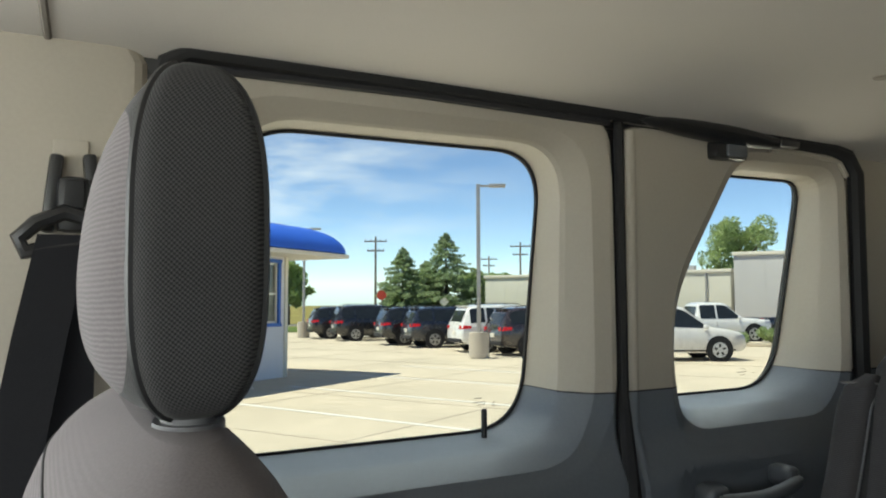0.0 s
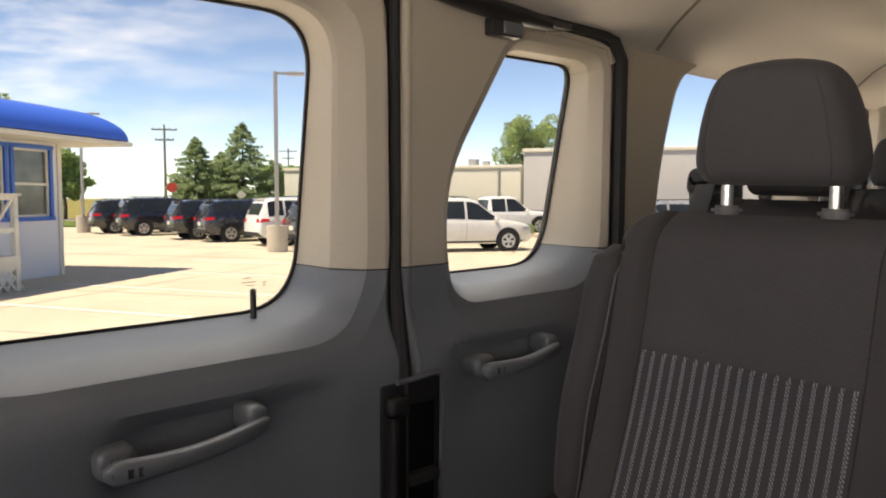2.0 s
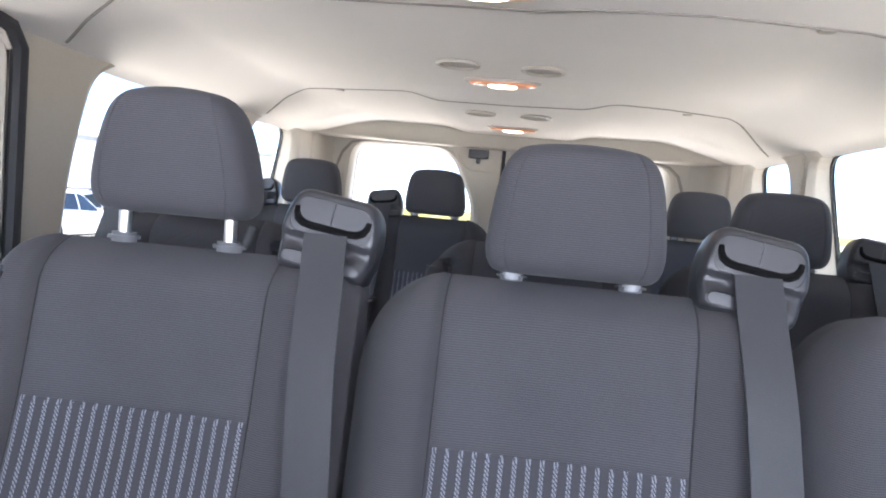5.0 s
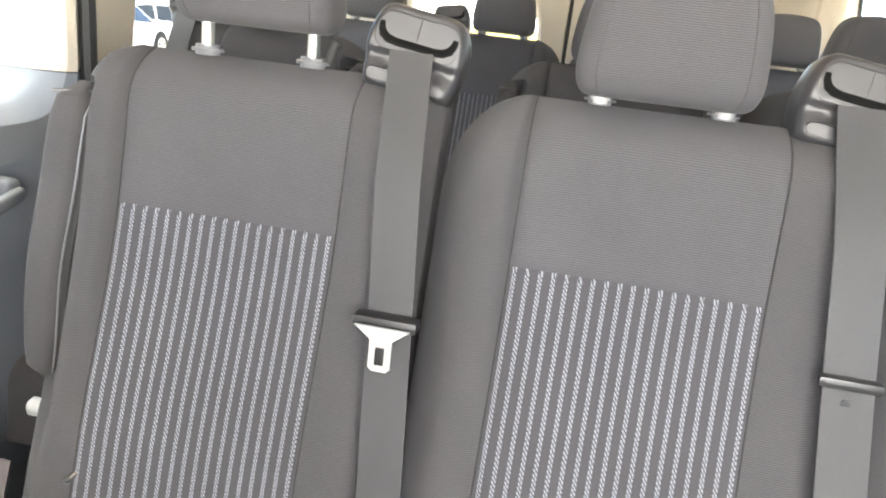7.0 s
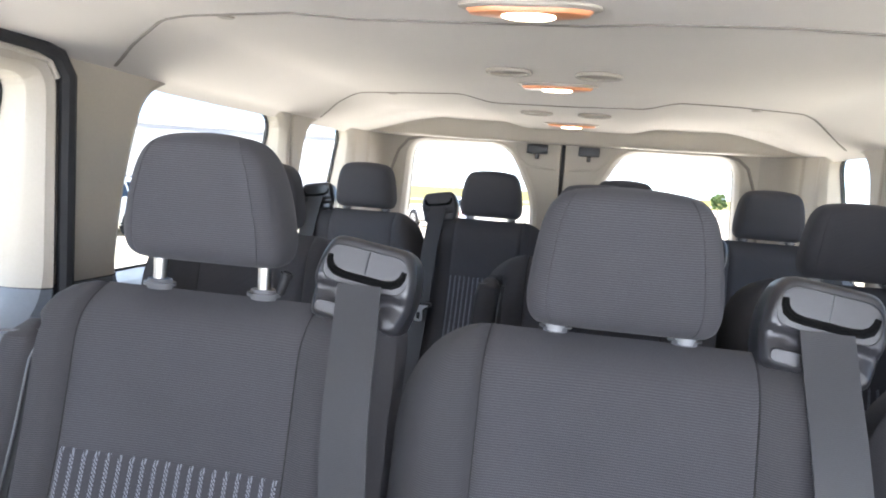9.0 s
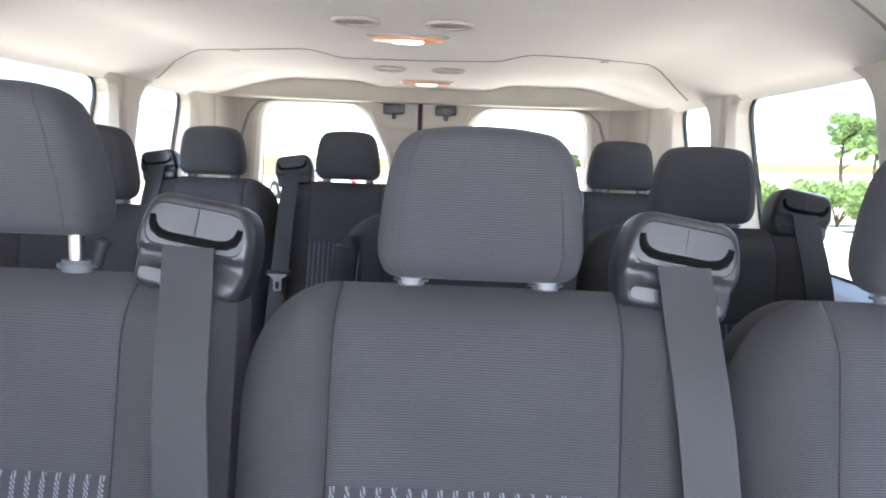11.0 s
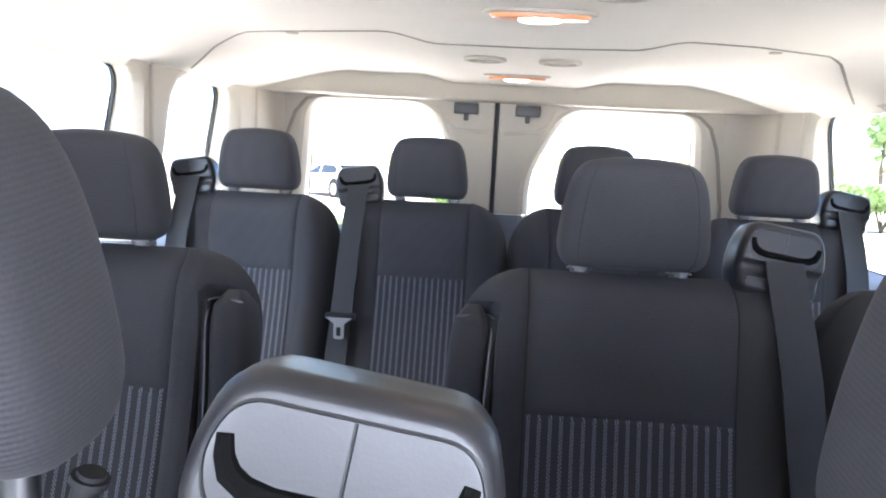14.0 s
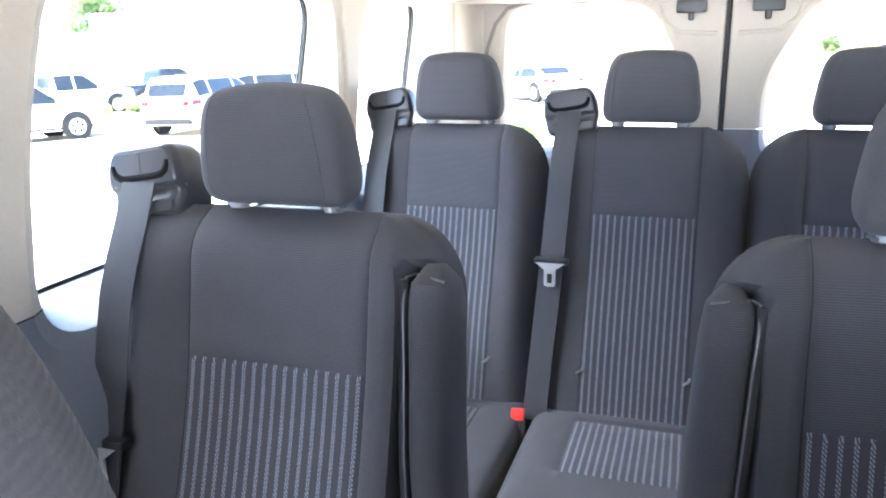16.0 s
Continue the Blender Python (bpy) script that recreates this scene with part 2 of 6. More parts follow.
# ---------------------------------------------------------------- mesh helpers
def smooth(me, angle=40):
    me.polygons.foreach_set("use_smooth", [True] * len(me.polygons))
    me.set_sharp_from_angle(angle=radians(angle))


def thing(name, verts, faces, material, parent=None, label="", category="", group="", kind="", angle=40):
    me = bpy.data.meshes.new(name)
    me.from_pydata([tuple(v) for v in verts], [], faces)
    me.validate()
    smooth(me, angle)
    me.materials.append(material)
    ob = new(name, me)
    if parent is not None:
        ob.parent = parent
    return tagged(ob, label, category, group, kind)


def part(name, bm, material, parent=None, label="", category="", group="", kind="", angle=40):
    """Links a bmesh as one mesh object under a thing or a part."""
    bmesh.ops.recalc_face_normals(bm, faces=bm.faces)
    me = bpy.data.meshes.new(name)
    bm.to_mesh(me)
    bm.free()
    smooth(me, angle)
    me.materials.append(material)
    ob = new(name, me)
    if parent is not None:
        ob.parent = parent
    return tagged(ob, label, category, group, kind)


def empty(name, m, label, category, group="", kind=""):
    ob = new(name)
    ob.matrix_world = m
    ob.empty_display_size = 0.1
    return tagged(ob, label, category, group, kind)


def box(size, at=(0, 0, 0), bevel=0.0, m=None, bm=None, segments=2):
    """A box with rounded edges, in bm or a new bmesh."""
    out = bm if bm is not None else bmesh.new()
    tmp = bmesh.new()
    bmesh.ops.create_cube(tmp, size=1)
    bmesh.ops.scale(tmp, vec=size, verts=tmp.verts)
    if bevel > 0:
        bmesh.ops.bevel(tmp, geom=tmp.edges[:], offset=bevel, segments=segments, affect="EDGES", profile=0.6)
    mm = (m if m is not None else Matrix.Identity(4))
    bmesh.ops.transform(tmp, matrix=Matrix.Translation(at) @ mm, verts=tmp.verts)
    me = bpy.data.meshes.new("t")
    tmp.to_mesh(me)
    tmp.free()
    out.from_mesh(me)
    bpy.data.meshes.remove(me)
    return out


def cyl(r, h, at=(0, 0, 0), m=None, bm=None, r2=None, n=24, bevel=0.0):
    out = bm if bm is not None else bmesh.new()
    tmp = bmesh.new()
    bmesh.ops.create_cone(tmp, segments=n, radius1=r, radius2=r if r2 is None else r2, depth=h, cap_ends=True)
    if bevel:
        rim = [e for e in tmp.edges if abs(e.verts[0].co.z - e.verts[1].co.z) < 1e-6]
        bmesh.ops.bevel(tmp, geom=rim, offset=bevel, segments=2, affect="EDGES")
    mm = (m if m is not None else Matrix.Identity(4))
    bmesh.ops.transform(tmp, matrix=Matrix.Translation(at) @ mm, verts=tmp.verts)
    me = bpy.data.meshes.new("t")
    tmp.to_mesh(me)
    tmp.free()
    out.from_mesh(me)
    bpy.data.meshes.remove(me)
    return out


def tube(points, r, closed=False, n=8, bm=None, flat=1.0):
    """A round (or flattened) cord through the points."""
    out = bm if bm is not None else bmesh.new()
    P = [Vector(p) for p in points]
    k = len(P)
    rings = []
    up = None
    for i in range(k):
        a = P[(i - 1) % k] if (closed or i > 0) else P[i]
        b = P[(i + 1) % k] if (closed or i < k - 1) else P[i]
        d = (b - a).normalized()
        if up is None:
            up = Vector((0, 0, 1)) if abs(d.z) < 0.9 else Vector((0, 1, 0))
        s = d.cross(up)
        if s.length < 1e-5:
            s = d.cross(Vector((1, 0, 0)))
        s.normalize()
        up = s.cross(d).normalized()
        rr = r[i] if isinstance(r, (list, tuple)) else r
        rings.append([out.verts.new(P[i] + (s * math.cos(t) * rr + up * math.sin(t) * rr * flat)) for t in [2 * math.pi * j / n for j in range(n)]])
    for i in range(k if closed else k - 1):
        A, B = rings[i], rings[(i + 1) % k]
        for j in range(n):
            out.faces.new((A[j], A[(j + 1) % n], B[(j + 1) % n], B[j]))
    if not closed:
        out.faces.new(rings[0][::-1])
        out.faces.new(rings[-1])
    return out


def round_poly(pts, r, n=6):
    """A closed polyline with rounded corners. r: one radius or one a corner."""
    out = []
    k = len(pts)
    for i in range(k):
        p0, p1, p2 = Vector(pts[i - 1]), Vector(pts[i]), Vector(pts[(i + 1) % k])
        rr = r[i] if isinstance(r, (list, tuple)) else r
        a, b = (p0 - p1), (p2 - p1)
        t = min(rr, a.length * 0.49, b.length * 0.49)
        a, b = p1 + a.normalized() * t, p1 + b.normalized() * t
        for j in range(n + 1):
            s = j / n
            out.append(tuple((1 - s) ** 2 * a + 2 * s * (1 - s) * p1 + s * s * b))
    return out


def ray_ring(poly, c, angles):
    """The points in which rays from c at the angles leave the closed polyline."""
    out = []
    k = len(poly)
    for t in angles:
        dx, dy = math.cos(t), math.sin(t)
        best = 0
        for i in range(k):
            ax, ay = poly[i][0] - c[0], poly[i][1] - c[1]
            bx, by = poly[(i + 1) % k][0] - c[0], poly[(i + 1) % k][1] - c[1]
            ex, ey = bx - ax, by - ay
            den = dx * ey - dy * ex
            if abs(den) < 1e-12:
                continue
            s = (ax * ey - ay * ex) / den
            u = (ax * dy - ay * dx) / den
            if -1e-6 <= u <= 1 + 1e-6 and s > best:
                best = s
        out.append((c[0] + dx * best, c[1] + dy * best))
    return out


def loft(rings, closed=True, cap_first=False, cap_last=False, bm=None):
    out = bm if bm is not None else bmesh.new()
    V = [[out.verts.new(p) for p in r] for r in rings]
    n = len(V[0])
    for a, b in zip(V, V[1:]):
        for j in range(n if closed else n - 1):
            q = [a[j], a[(j + 1) % n], b[(j + 1) % n], b[j]]
            out.faces.new(q)
    if cap_first:
        out.faces.new(V[0][::-1])
    if cap_last:
        out.faces.new(V[-1])
    return out


def cut(bm, co, no, keep_above=True):
    """A copy of bm on one side of a plane."""
    c = bm.copy()
    bmesh.ops.bisect_plane(c, geom=c.verts[:] + c.edges[:] + c.faces[:], plane_co=co, plane_no=no, clear_inner=keep_above, clear_outer=not keep_above, dist=1e-6)
    return c


def hexa(w, d, h, r=0.35, at=(0, 0, 0)):
    """A flat lozenge with tapered ends and rounded corners, hanging down by h."""
    o = round_poly([(-w / 2, -d * 0.18), (-w * r, -d / 2), (w * r, -d / 2), (w / 2, -d * 0.18), (w / 2, d * 0.18), (w * r, d / 2), (-w * r, d / 2), (-w / 2, d * 0.18)], d * 0.25, 4)
    return loft([[(at[0] + x * k_, at[1] + y * k_, at[2] - z) for x, y in o] for k_, z in ((1, 0), (1, h * 0.5), (0.94, h * 0.9), (0.8, h))], cap_last=True)


def sstep(a, b, x):
    t = min(1.0, max(0.0, (x - a) / (b - a)))
    return t * t * (3 - 2 * t)


# ---------------------------------------------------------------- the van's shell
MID = -0.01            # the van's centre line
SPLIT = 0.958          # height at which beige trim meets grey trim
TAU = 2 * math.pi
NA = 160
ANGLES = [TAU * i / NA for i in range(NA)]


def pane_x(z):
    return -0.91 - 0.2 * (1.35 - z)


def LINING_X(z):
    return -0.84 + 0.035 * sstep(0.90, 0.80, z) - 0.02 * sstep(0.6, 0.2, z)


def flip(p, side):
    return (p[0] if side < 0 else 2 * MID - p[0], p[1], p[2])


BODY = mat("white_van_paint", (0.75, 0.75, 0.74), 0.3, vary=0.03, bump=0)
PROFILE = ((0, 0), (0.04, 0.008), (0.44, 0.075), (0.52, 0.115), (0.84, 0.34), (0.91, 0.42), (0.985, 0.95), (1, 1))


def wall_panel(name, side, outer, reveal, pane, label, centre=None, category="wall", out=0.0, scoop=None):
    """A piece of side wall or a door leaf: lining round a window, from its edge over the splayed reveal to the pane."""
    c = centre or (sum(p[0] for p in pane) / len(pane), sum(p[1] for p in pane) / len(pane))
    o, r, w = (ray_ring(q, c, ANGLES) for q in (outer, reveal, pane))
    rings = []

    def trim_x(z):
        return LINING_X(z) - out
    rings.append([(trim_x(z) - 0.05, y, z) for y, z in o])
    rings.append([(trim_x(z) - 0.016, y, z) for y, z in o])
    rings.append([(trim_x(z) - 0.008, c[0] + (y - c[0]) * 0.993, c[1] + (z - c[1]) * 0.996) for y, z in o])
    rings.append([(trim_x(z) - 0.003, c[0] + (y - c[0]) * 0.984, c[1] + (z - c[1]) * 0.991) for y, z in o])
    rings.append([(trim_x(z), c[0] + (y - c[0]) * 0.965, c[1] + (z - c[1]) * 0.985) for y, z in o])
    def hollow(y, z):
        # a shallow hand hollow behind the grab handle, sharp along its upper edge
        if not scoop:
            return 0.0
        ya, yb, z0 = scoop
        edge = z0
        return 0.020 * sstep(edge + 0.012, edge - 0.022, z) * sstep(edge - 0.17, edge - 0.05, z) * sstep(ya - 0.05, ya + 0.03, y) * sstep(yb + 0.10, yb - 0.02, y)
    steps = [0.15, 0.3] + [0.34 + 0.02 * i for i in range(27)] + [0.885 + 0.013 * i for i in range(8)] if scoop else [0.2, 0.4, 0.55, 0.7, 0.82, 0.92]
    for s in steps:
        ring = []
        for (yo, zo), (yr, zr) in zip(o, r):
            y, z = (c[0] + (yo - c[0]) * 0.965) * (1 - s) + yr * s, (c[1] + (zo - c[1]) * 0.985) * (1 - s) + zr * s
            ring.append((trim_x(zo + (zr - zo) * s) - hollow(y, z), y, z))
        rings.append(ring)
    for s, d in PROFILE:
        rings.append([(trim_x(zr) * (1 - d) + pane_x(zw) * d, yr * (1 - s) + yw * s, zr * (1 - s) + zw * s) for (yr, zr), (yw, zw) in zip(r, w)])
    bm = loft([[flip(p, side) for p in ring] for ring in rings])
    top = cut(bm, (0, 0, SPLIT), (0, 0, 1), True)
    low = cut(bm, (0, 0, SPLIT), (0, 0, 1), False)
    bm.free()
    root = empty(name, Matrix.Identity(4), label, category, kind="structure")
    seam = bmesh.new()
    for e in [e for e in top.edges if all(abs(v.co.z - SPLIT) < 1e-4 for v in e.verts) and e.is_boundary]:
        a, b = (v.co.copy() for v in e.verts)
        k = Vector((-side * 0.0008, 0, 0))
        seam.faces.new([seam.verts.new(q) for q in (a + k + Vector((0, 0, 0.0012)), b + k + Vector((0, 0, 0.0012)), b + k - Vector((0, 0, 0.0012)), a + k - Vector((0, 0, 0.0012)))])
    part("upper_lining", top, BEIGE, root, "smooth beige plastic lining", angle=13)
    part("lower_lining", low, GREY, root, "dark blue-grey plastic lining", angle=20)
    part("joint_line", seam, RUBBER, root, "thin dark joint")
    big = [(c[0] + (y - c[0]) * 1.02, c[1] + (z - c[1]) * 1.02) for y, z in w]
    skin = [[(pane_x(z) - 0.016, y, z) for y, z in big], [(pane_x(z) - 0.02, y, z) for y, z in r], [(pane_x(max(z, 0.6)) - 0.02, y, z) for y, z in o]]
    part("outer_skin", loft([[flip(p, side) for p in ring] for ring in skin]), BODY, root, "white painted steel skin")
    return root, w


def window(name, side, w, label, glass_label="clear glass pane", lip=0.0):
    """Gasket and pane in the opening w."""
    root = empty(name, Matrix.Identity(4), label, "window", kind="structure")
    c = (sum(p[0] for p in w) / len(w), sum(p[1] for p in w) / len(w))
    ky, kz = (1 - lip / max(p[0] - c[0] for p in w), 1 - lip / max(p[1] - c[1] for p in w)) if lip else (0.993, 0.990)
    ins = [(c[0] + (y - c[0]) * ky, c[1] + (z - c[1]) * kz) for y, z in w]
    out = [(c[0] + (y - c[0]) * 1.03, c[1] + (z - c[1]) * 1.03) for y, z in w]
    rings = [[(pane_x(z) + dx, y, z) for y, z in q] for q, dx in ((w, 0.002), (ins, 0.0015), (ins, -0.0035), (out, -0.0035), (out, -0.002))]
    part("window_seal", loft([[flip(p, side) for p in r] for r in rings]), RUBBER, root, "black rubber seal")
    bm = bmesh.new()
    mids = [(c[0] + (y - c[0]) * 1.0, c[1] + (z - c[1]) * 1.0) for y, z in w]
    f = [bm.verts.new(flip((pane_x(z) - 0.004, y, z), side)) for y, z in mids]
    g = [bm.verts.new(flip((pane_x(z) - 0.008, y, z), side)) for y, z in mids]
    bm.faces.new(f)
    bm.faces.new(g[::-1])
    p = part("pane", bm, GLASS, root, glass_label)
    p.visible_shadow = False
    return root


def rect(y0, y1, z0, z1):
    return [(y0, z0), (y1, z0), (y1, z1), (y0, z1)]


# side door, front leaf
DOOR1_W = round_poly([(0.262, 0.884), (0.772, 0.884), (0.756, 1.337), (0.268, 1.337)], [0.06, 0.10, 0.085, 0.085], 10)
DOOR1_R = round_poly([(0.195, 0.838), (0.846, 0.838), (0.838, 1.383), (0.205, 1.388)], [0.14, 0.16, 0.10, 0.10], 10)
door_1, ring_1 = wall_panel("door_1", -1, round_poly([(0.16, 0.03), (0.852, 0.03), (0.845, 1.388), (0.16, 1.394)], [0.01, 0.01, 0.05, 0.05], 5), DOOR1_R, DOOR1_W,
                            "closed side door leaf lined with beige and dark grey plastic", category="door", scoop=(0.43, 0.66, 0.812))
window("window_1", -1, ring_1, "large fixed side door window with rounded corners", lip=0.004)
# side door, rear leaf, with its slanted window
DOOR2_W = round_poly([(1.02, 0.914), (1.388, 0.914), (1.380, 1.328), (1.14, 1.328), (0.995, 1.09), (0.99, 1.0)], [0.06, 0.10, 0.045, 0.03, 0.10, 0.05], 8)
DOOR2_R = round_poly([(0.975, 0.862), (1.418, 0.862), (1.408, 1.362), (1.118, 1.358), (0.962, 1.12), (0.957, 0.97)], [0.10, 0.13, 0.06, 0.05, 0.12, 0.10], 8)
door_2, ring_2 = wall_panel("door_2", -1, round_poly([(0.866, 0.03), (1.43, 0.03), (1.42, 1.372), (0.866, 1.382)], [0.01, 0.01, 0.07, 0.03], 6), DOOR2_R, DOOR2_W,
                            "closed narrow side door leaf lined with beige and grey plastic", centre=(1.2, 1.12), category="door", scoop=(0.97, 1.18, 0.826))
window("window_2", -1, ring_2, "small side door window with a slanted front edge", lip=0.004)
# rear side walls, both sides
WL2 = round_poly([(1.645, 0.93), (2.452, 0.93), (2.445, 1.352), (1.80, 1.366), (1.718, 1.315), (1.668, 1.15)], [0.09, 0.09, 0.08, 0.07, 0.08, 0.15], 9)
RL2 = round_poly([(1.598, 0.89), (2.478, 0.89), (2.474, 1.366), (1.785, 1.378), (1.695, 1.335), (1.630, 1.15)], [0.10, 0.11, 0.06, 0.07, 0.08, 0.15], 9)
WL3 = round_poly([(2.55, 0.93), (3.12, 0.93), (3.08, 1.352), (2.70, 1.354), (2.63, 1.30), (2.585, 1.15)], [0.07, 0.08, 0.07, 0.06, 0.07, 0.12], 9)
RL3 = round_poly([(2.503, 0.89), (3.16, 0.89), (3.11, 1.370), (2.67, 1.370), (2.59, 1.315), (2.545, 1.15)], [0.08, 0.09, 0.06, 0.06, 0.07, 0.12], 9)
k = 3
for side, nm in ((-1, "wall_passenger_side"), (1, "wall_driver_side")):
    _, ra = wall_panel(nm + "_middle", side, rect(1.445, 2.489, 0.03, 1.382), RL2, WL2, "beige and grey plastic side lining round a large window", out=0.018)
    window("window_%d" % k, side, ra, "large rear side window with rounded corners", lip=0.005)
    _, rb = wall_panel(nm + "_rear", side, rect(2.491, 3.425, 0.03, 1.378), RL3, WL3, "beige and grey plastic side lining round a small window", out=0.018)
    window("window_%d" % (k + 1), side, rb, "small rear quarter window with rounded corners", lip=0.002)
    k += 2
# driver's side, beside the first bench
_, rc = wall_panel("wall_driver_side_front", 1, rect(0.16, 1.442, 0.03, 1.40), round_poly(rect(0.24, 1.36, 0.88, 1.385), 0.12, 8), round_poly(rect(0.30, 1.30, 0.92, 1.34), 0.09, 8), "beige and grey plastic side lining round a large window")
window("window_7", 1, rc, "large fixed side window with rounded corners")
# the cab: front door windows, pillars and windscreen
for side, nm in ((-1, "wall_passenger_side_cab"), (1, "wall_driver_side_cab")):
    _, rd = wall_panel(nm, side, rect(-1.45, 0.157, 0.03, 1.42), round_poly(rect(-1.36, -0.20, 0.86, 1.385), 0.10, 8), round_poly(rect(-1.32, -0.25, 0.90, 1.34), 0.08, 8), "beige plastic pillar lining and front door lining")
    window("window_%d" % k, side, rd, "front door window")
    k += 1


def framed_wall(name, y, holes, x0, x1, z0, z1, label, mat_top, depth=0.05):
    """A plain cross wall with rounded openings (each x0, x1, z0, z1)."""
    bm = bmesh.new()
    xs = sorted({x0, x1, *[h[0] for h in holes], *[h[1] for h in holes]})
    zs = sorted({z0, z1, *[h[2] for h in holes], *[h[3] for h in holes]})
    for xa, xb in zip(xs, xs[1:]):
        for za, zb in zip(zs, zs[1:]):
            if any(h[0] <= xa and xb <= h[1] and h[2] <= za and zb <= h[3] for h in holes):
                continue
            box((xb - xa, depth, zb - za), ((xa + xb) / 2, y, (za + zb) / 2), bm=bm)
    return part(name, bm, mat_top, None, label, "wall", kind="structure")


framed_wall("wall_front", -1.48, [], -1.04, 1.02, 0.0, 0.95, "dark front of the cab below the windscreen", BLACK)
# sloping pillars and a middle-free opening for the windscreen
for sx in (-1, 1):
    bm = bmesh.new()
    box((0.14, 0.82, 0.05), (0, 0, 0), 0.015, bm=bm)
    part("trim_windscreen_pillar", bm, BLACK, None, "dark sloping windscreen pillar", "trim", kind="structure").matrix_world = pose(MID + sx * 0.86, -1.185, 1.20, 38, 0, 0)

# floor
bm = bmesh.new()
box((2.0, 5.0, 0.04), (MID, 0.99, -0.02), 0.005, bm=bm)
for i in range(40):
    box((0.012, 4.9, 0.003), (MID - 0.80 + i * 0.041, 0.99, 0.0015), bm=bm)
part("floor", bm, CARPET, None, "dark ribbed vinyl van floor", "floor", kind="structure")


# ---------------------------------------------------------------- headliner
def edge_z(y):
    return 1.392 - 0.036 * sstep(0.2, 2.2, y) if y < 2.2 else 1.356


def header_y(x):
    """Where the headliner's drop over the rear doors begins."""
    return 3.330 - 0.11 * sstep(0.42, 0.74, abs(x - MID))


def roof_z(x, y):
    a = abs(x - MID)
    e = edge_z(y)
    # flat in the middle, falling to the windows; the fall widens in a step before the rear header
    q = min(1.0, max(0.0, (0.875 - a) / (0.245 + 0.085 * sstep(2.93, 3.02, y))))
    z = e + (1.438 - e) * (0.6 * q + 0.4 * sstep(0, 1, q))
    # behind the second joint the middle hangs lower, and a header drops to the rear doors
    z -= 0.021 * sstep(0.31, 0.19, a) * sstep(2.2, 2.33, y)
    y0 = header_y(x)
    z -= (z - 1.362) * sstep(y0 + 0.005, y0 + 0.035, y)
    return z


NX, NY, NC = 70, 330, 300          # rows up to NC end at the rear drop
verts, faces, cove = [], [], []
for j in range(NY + 1):
    for i in range(NX + 1):
        x = MID - 0.875 + 1.75 * i / NX
        hy = header_y(x) + 0.003
        y = -0.90 + (hy + 0.90) * j / NC if j <= NC else hy + (3.44 - hy) * (j - NC) / (NY - NC)
        verts.append((x, y, roof_z(x, y) - (0.012 if i in (0, NX) else 0.0)))
for j in range(NY):
    for i in range(NX):
        a = j * (NX + 1) + i
        (cove if j >= NC else faces).append((a, a + NX + 1, a + NX + 2, a + 1))
n0 = len(verts)
for j in range(NY + 1):
    for x in (MID - 1.06, MID + 1.06):
        verts.append((x, verts[j * (NX + 1)][1], 1.47))
for j in range(NY):
    a, b = n0 + 2 * j, n0 + 2 * j + 2
    faces.append((a, a + 1, b + 1, b))
    e0, e1 = j * (NX + 1), (j + 1) * (NX + 1)
    faces.append((e0, n0 + 2 * j, n0 + 2 * j + 2, e1))
    faces.append((e0 + NX, e1 + NX, n0 + 2 * j + 3, n0 + 2 * j + 1))
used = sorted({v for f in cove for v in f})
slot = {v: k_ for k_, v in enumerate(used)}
# rear drop in darker beige, painting in the shade on its forward face
thing("shaded_rear_cove", [verts[v] for v in used], [[slot[v] for v in f] for f in cove], BEIGE, None, "rear drop of the headliner, its shade put into a darker beige", "trim", kind="structure", angle=60)
thing("ceiling", verts, faces, HEADLINER, None, "pale beige moulded cloth headliner", "ceiling", kind="structure", angle=60)
# steel roof skin over it
bm = bmesh.new()
box((2.2, 4.60, 0.03), (MID, 1.35, 1.53), 0.01, bm=bm)
part("roof", bm, mat("white_roof_paint", (0.8, 0.8, 0.8), 0.3, bump=0), None, "white painted van roof", "roof", kind="structure")


def roof_line(points, steps=14):
    """A polyline on the headliner through (x, y) points."""
    out = []
    for (xa, ya), (xb, yb) in zip(points, points[1:]):
        for i in range(steps):
            s = i / steps
            x, y = xa + (xb - xa) * s, ya + (yb - ya) * s
            out.append((x, y, roof_z(x, y) - 0.0005))
    x, y = points[-1]
    out.append((x, y, roof_z(x, y) - 0.0005))
    return out


VENT = mat("vent_disc_plastic", (0.36, 0.32, 0.27), 0.8, vary=0.1, bump=0.1)
SEAM = mat("headliner_joint", (0.20, 0.18, 0.155), 0.9, vary=0.1, bump=0)
for pts in ([(-0.84, 1.575), (-0.76, 1.505), (-0.69, 1.457), (-0.655, 1.430), (-0.575, 1.385), (-0.38, 1.338), (-0.29, 1.372), (0.06, 1.372), (0.15, 1.345), (0.33, 1.342), (0.55, 1.385), (0.635, 1.430), (0.67, 1.457), (0.74, 1.505), (0.82, 1.575)],
            [(-0.835, 2.665), (-0.73, 2.535), (-0.665, 2.488), (-0.59, 2.450), (-0.34, 2.370), (-0.21, 2.360), (0.0, 2.360), (0.15, 2.330), (0.25, 2.320), (0.43, 2.355), (0.60, 2.440), (0.655, 2.495), (0.74, 2.640), (0.82, 2.770)]):
    part("headliner_seam", tube(roof_line(pts), 0.0040, n=6, flat=0.5), SEAM, None, "thin dark joint line across the headliner", "trim", kind="structure")
part("headliner_seam", tube(roof_line([(MID - 0.86, 0.055), (MID - 0.5, 0.03), (MID, 0.02), (MID + 0.5, 0.03), (MID + 0.86, 0.05)]), 0.0045, n=6, flat=0.6), SEAM, None, "thin joint across the headliner behind the cab", "trim", kind="structure")


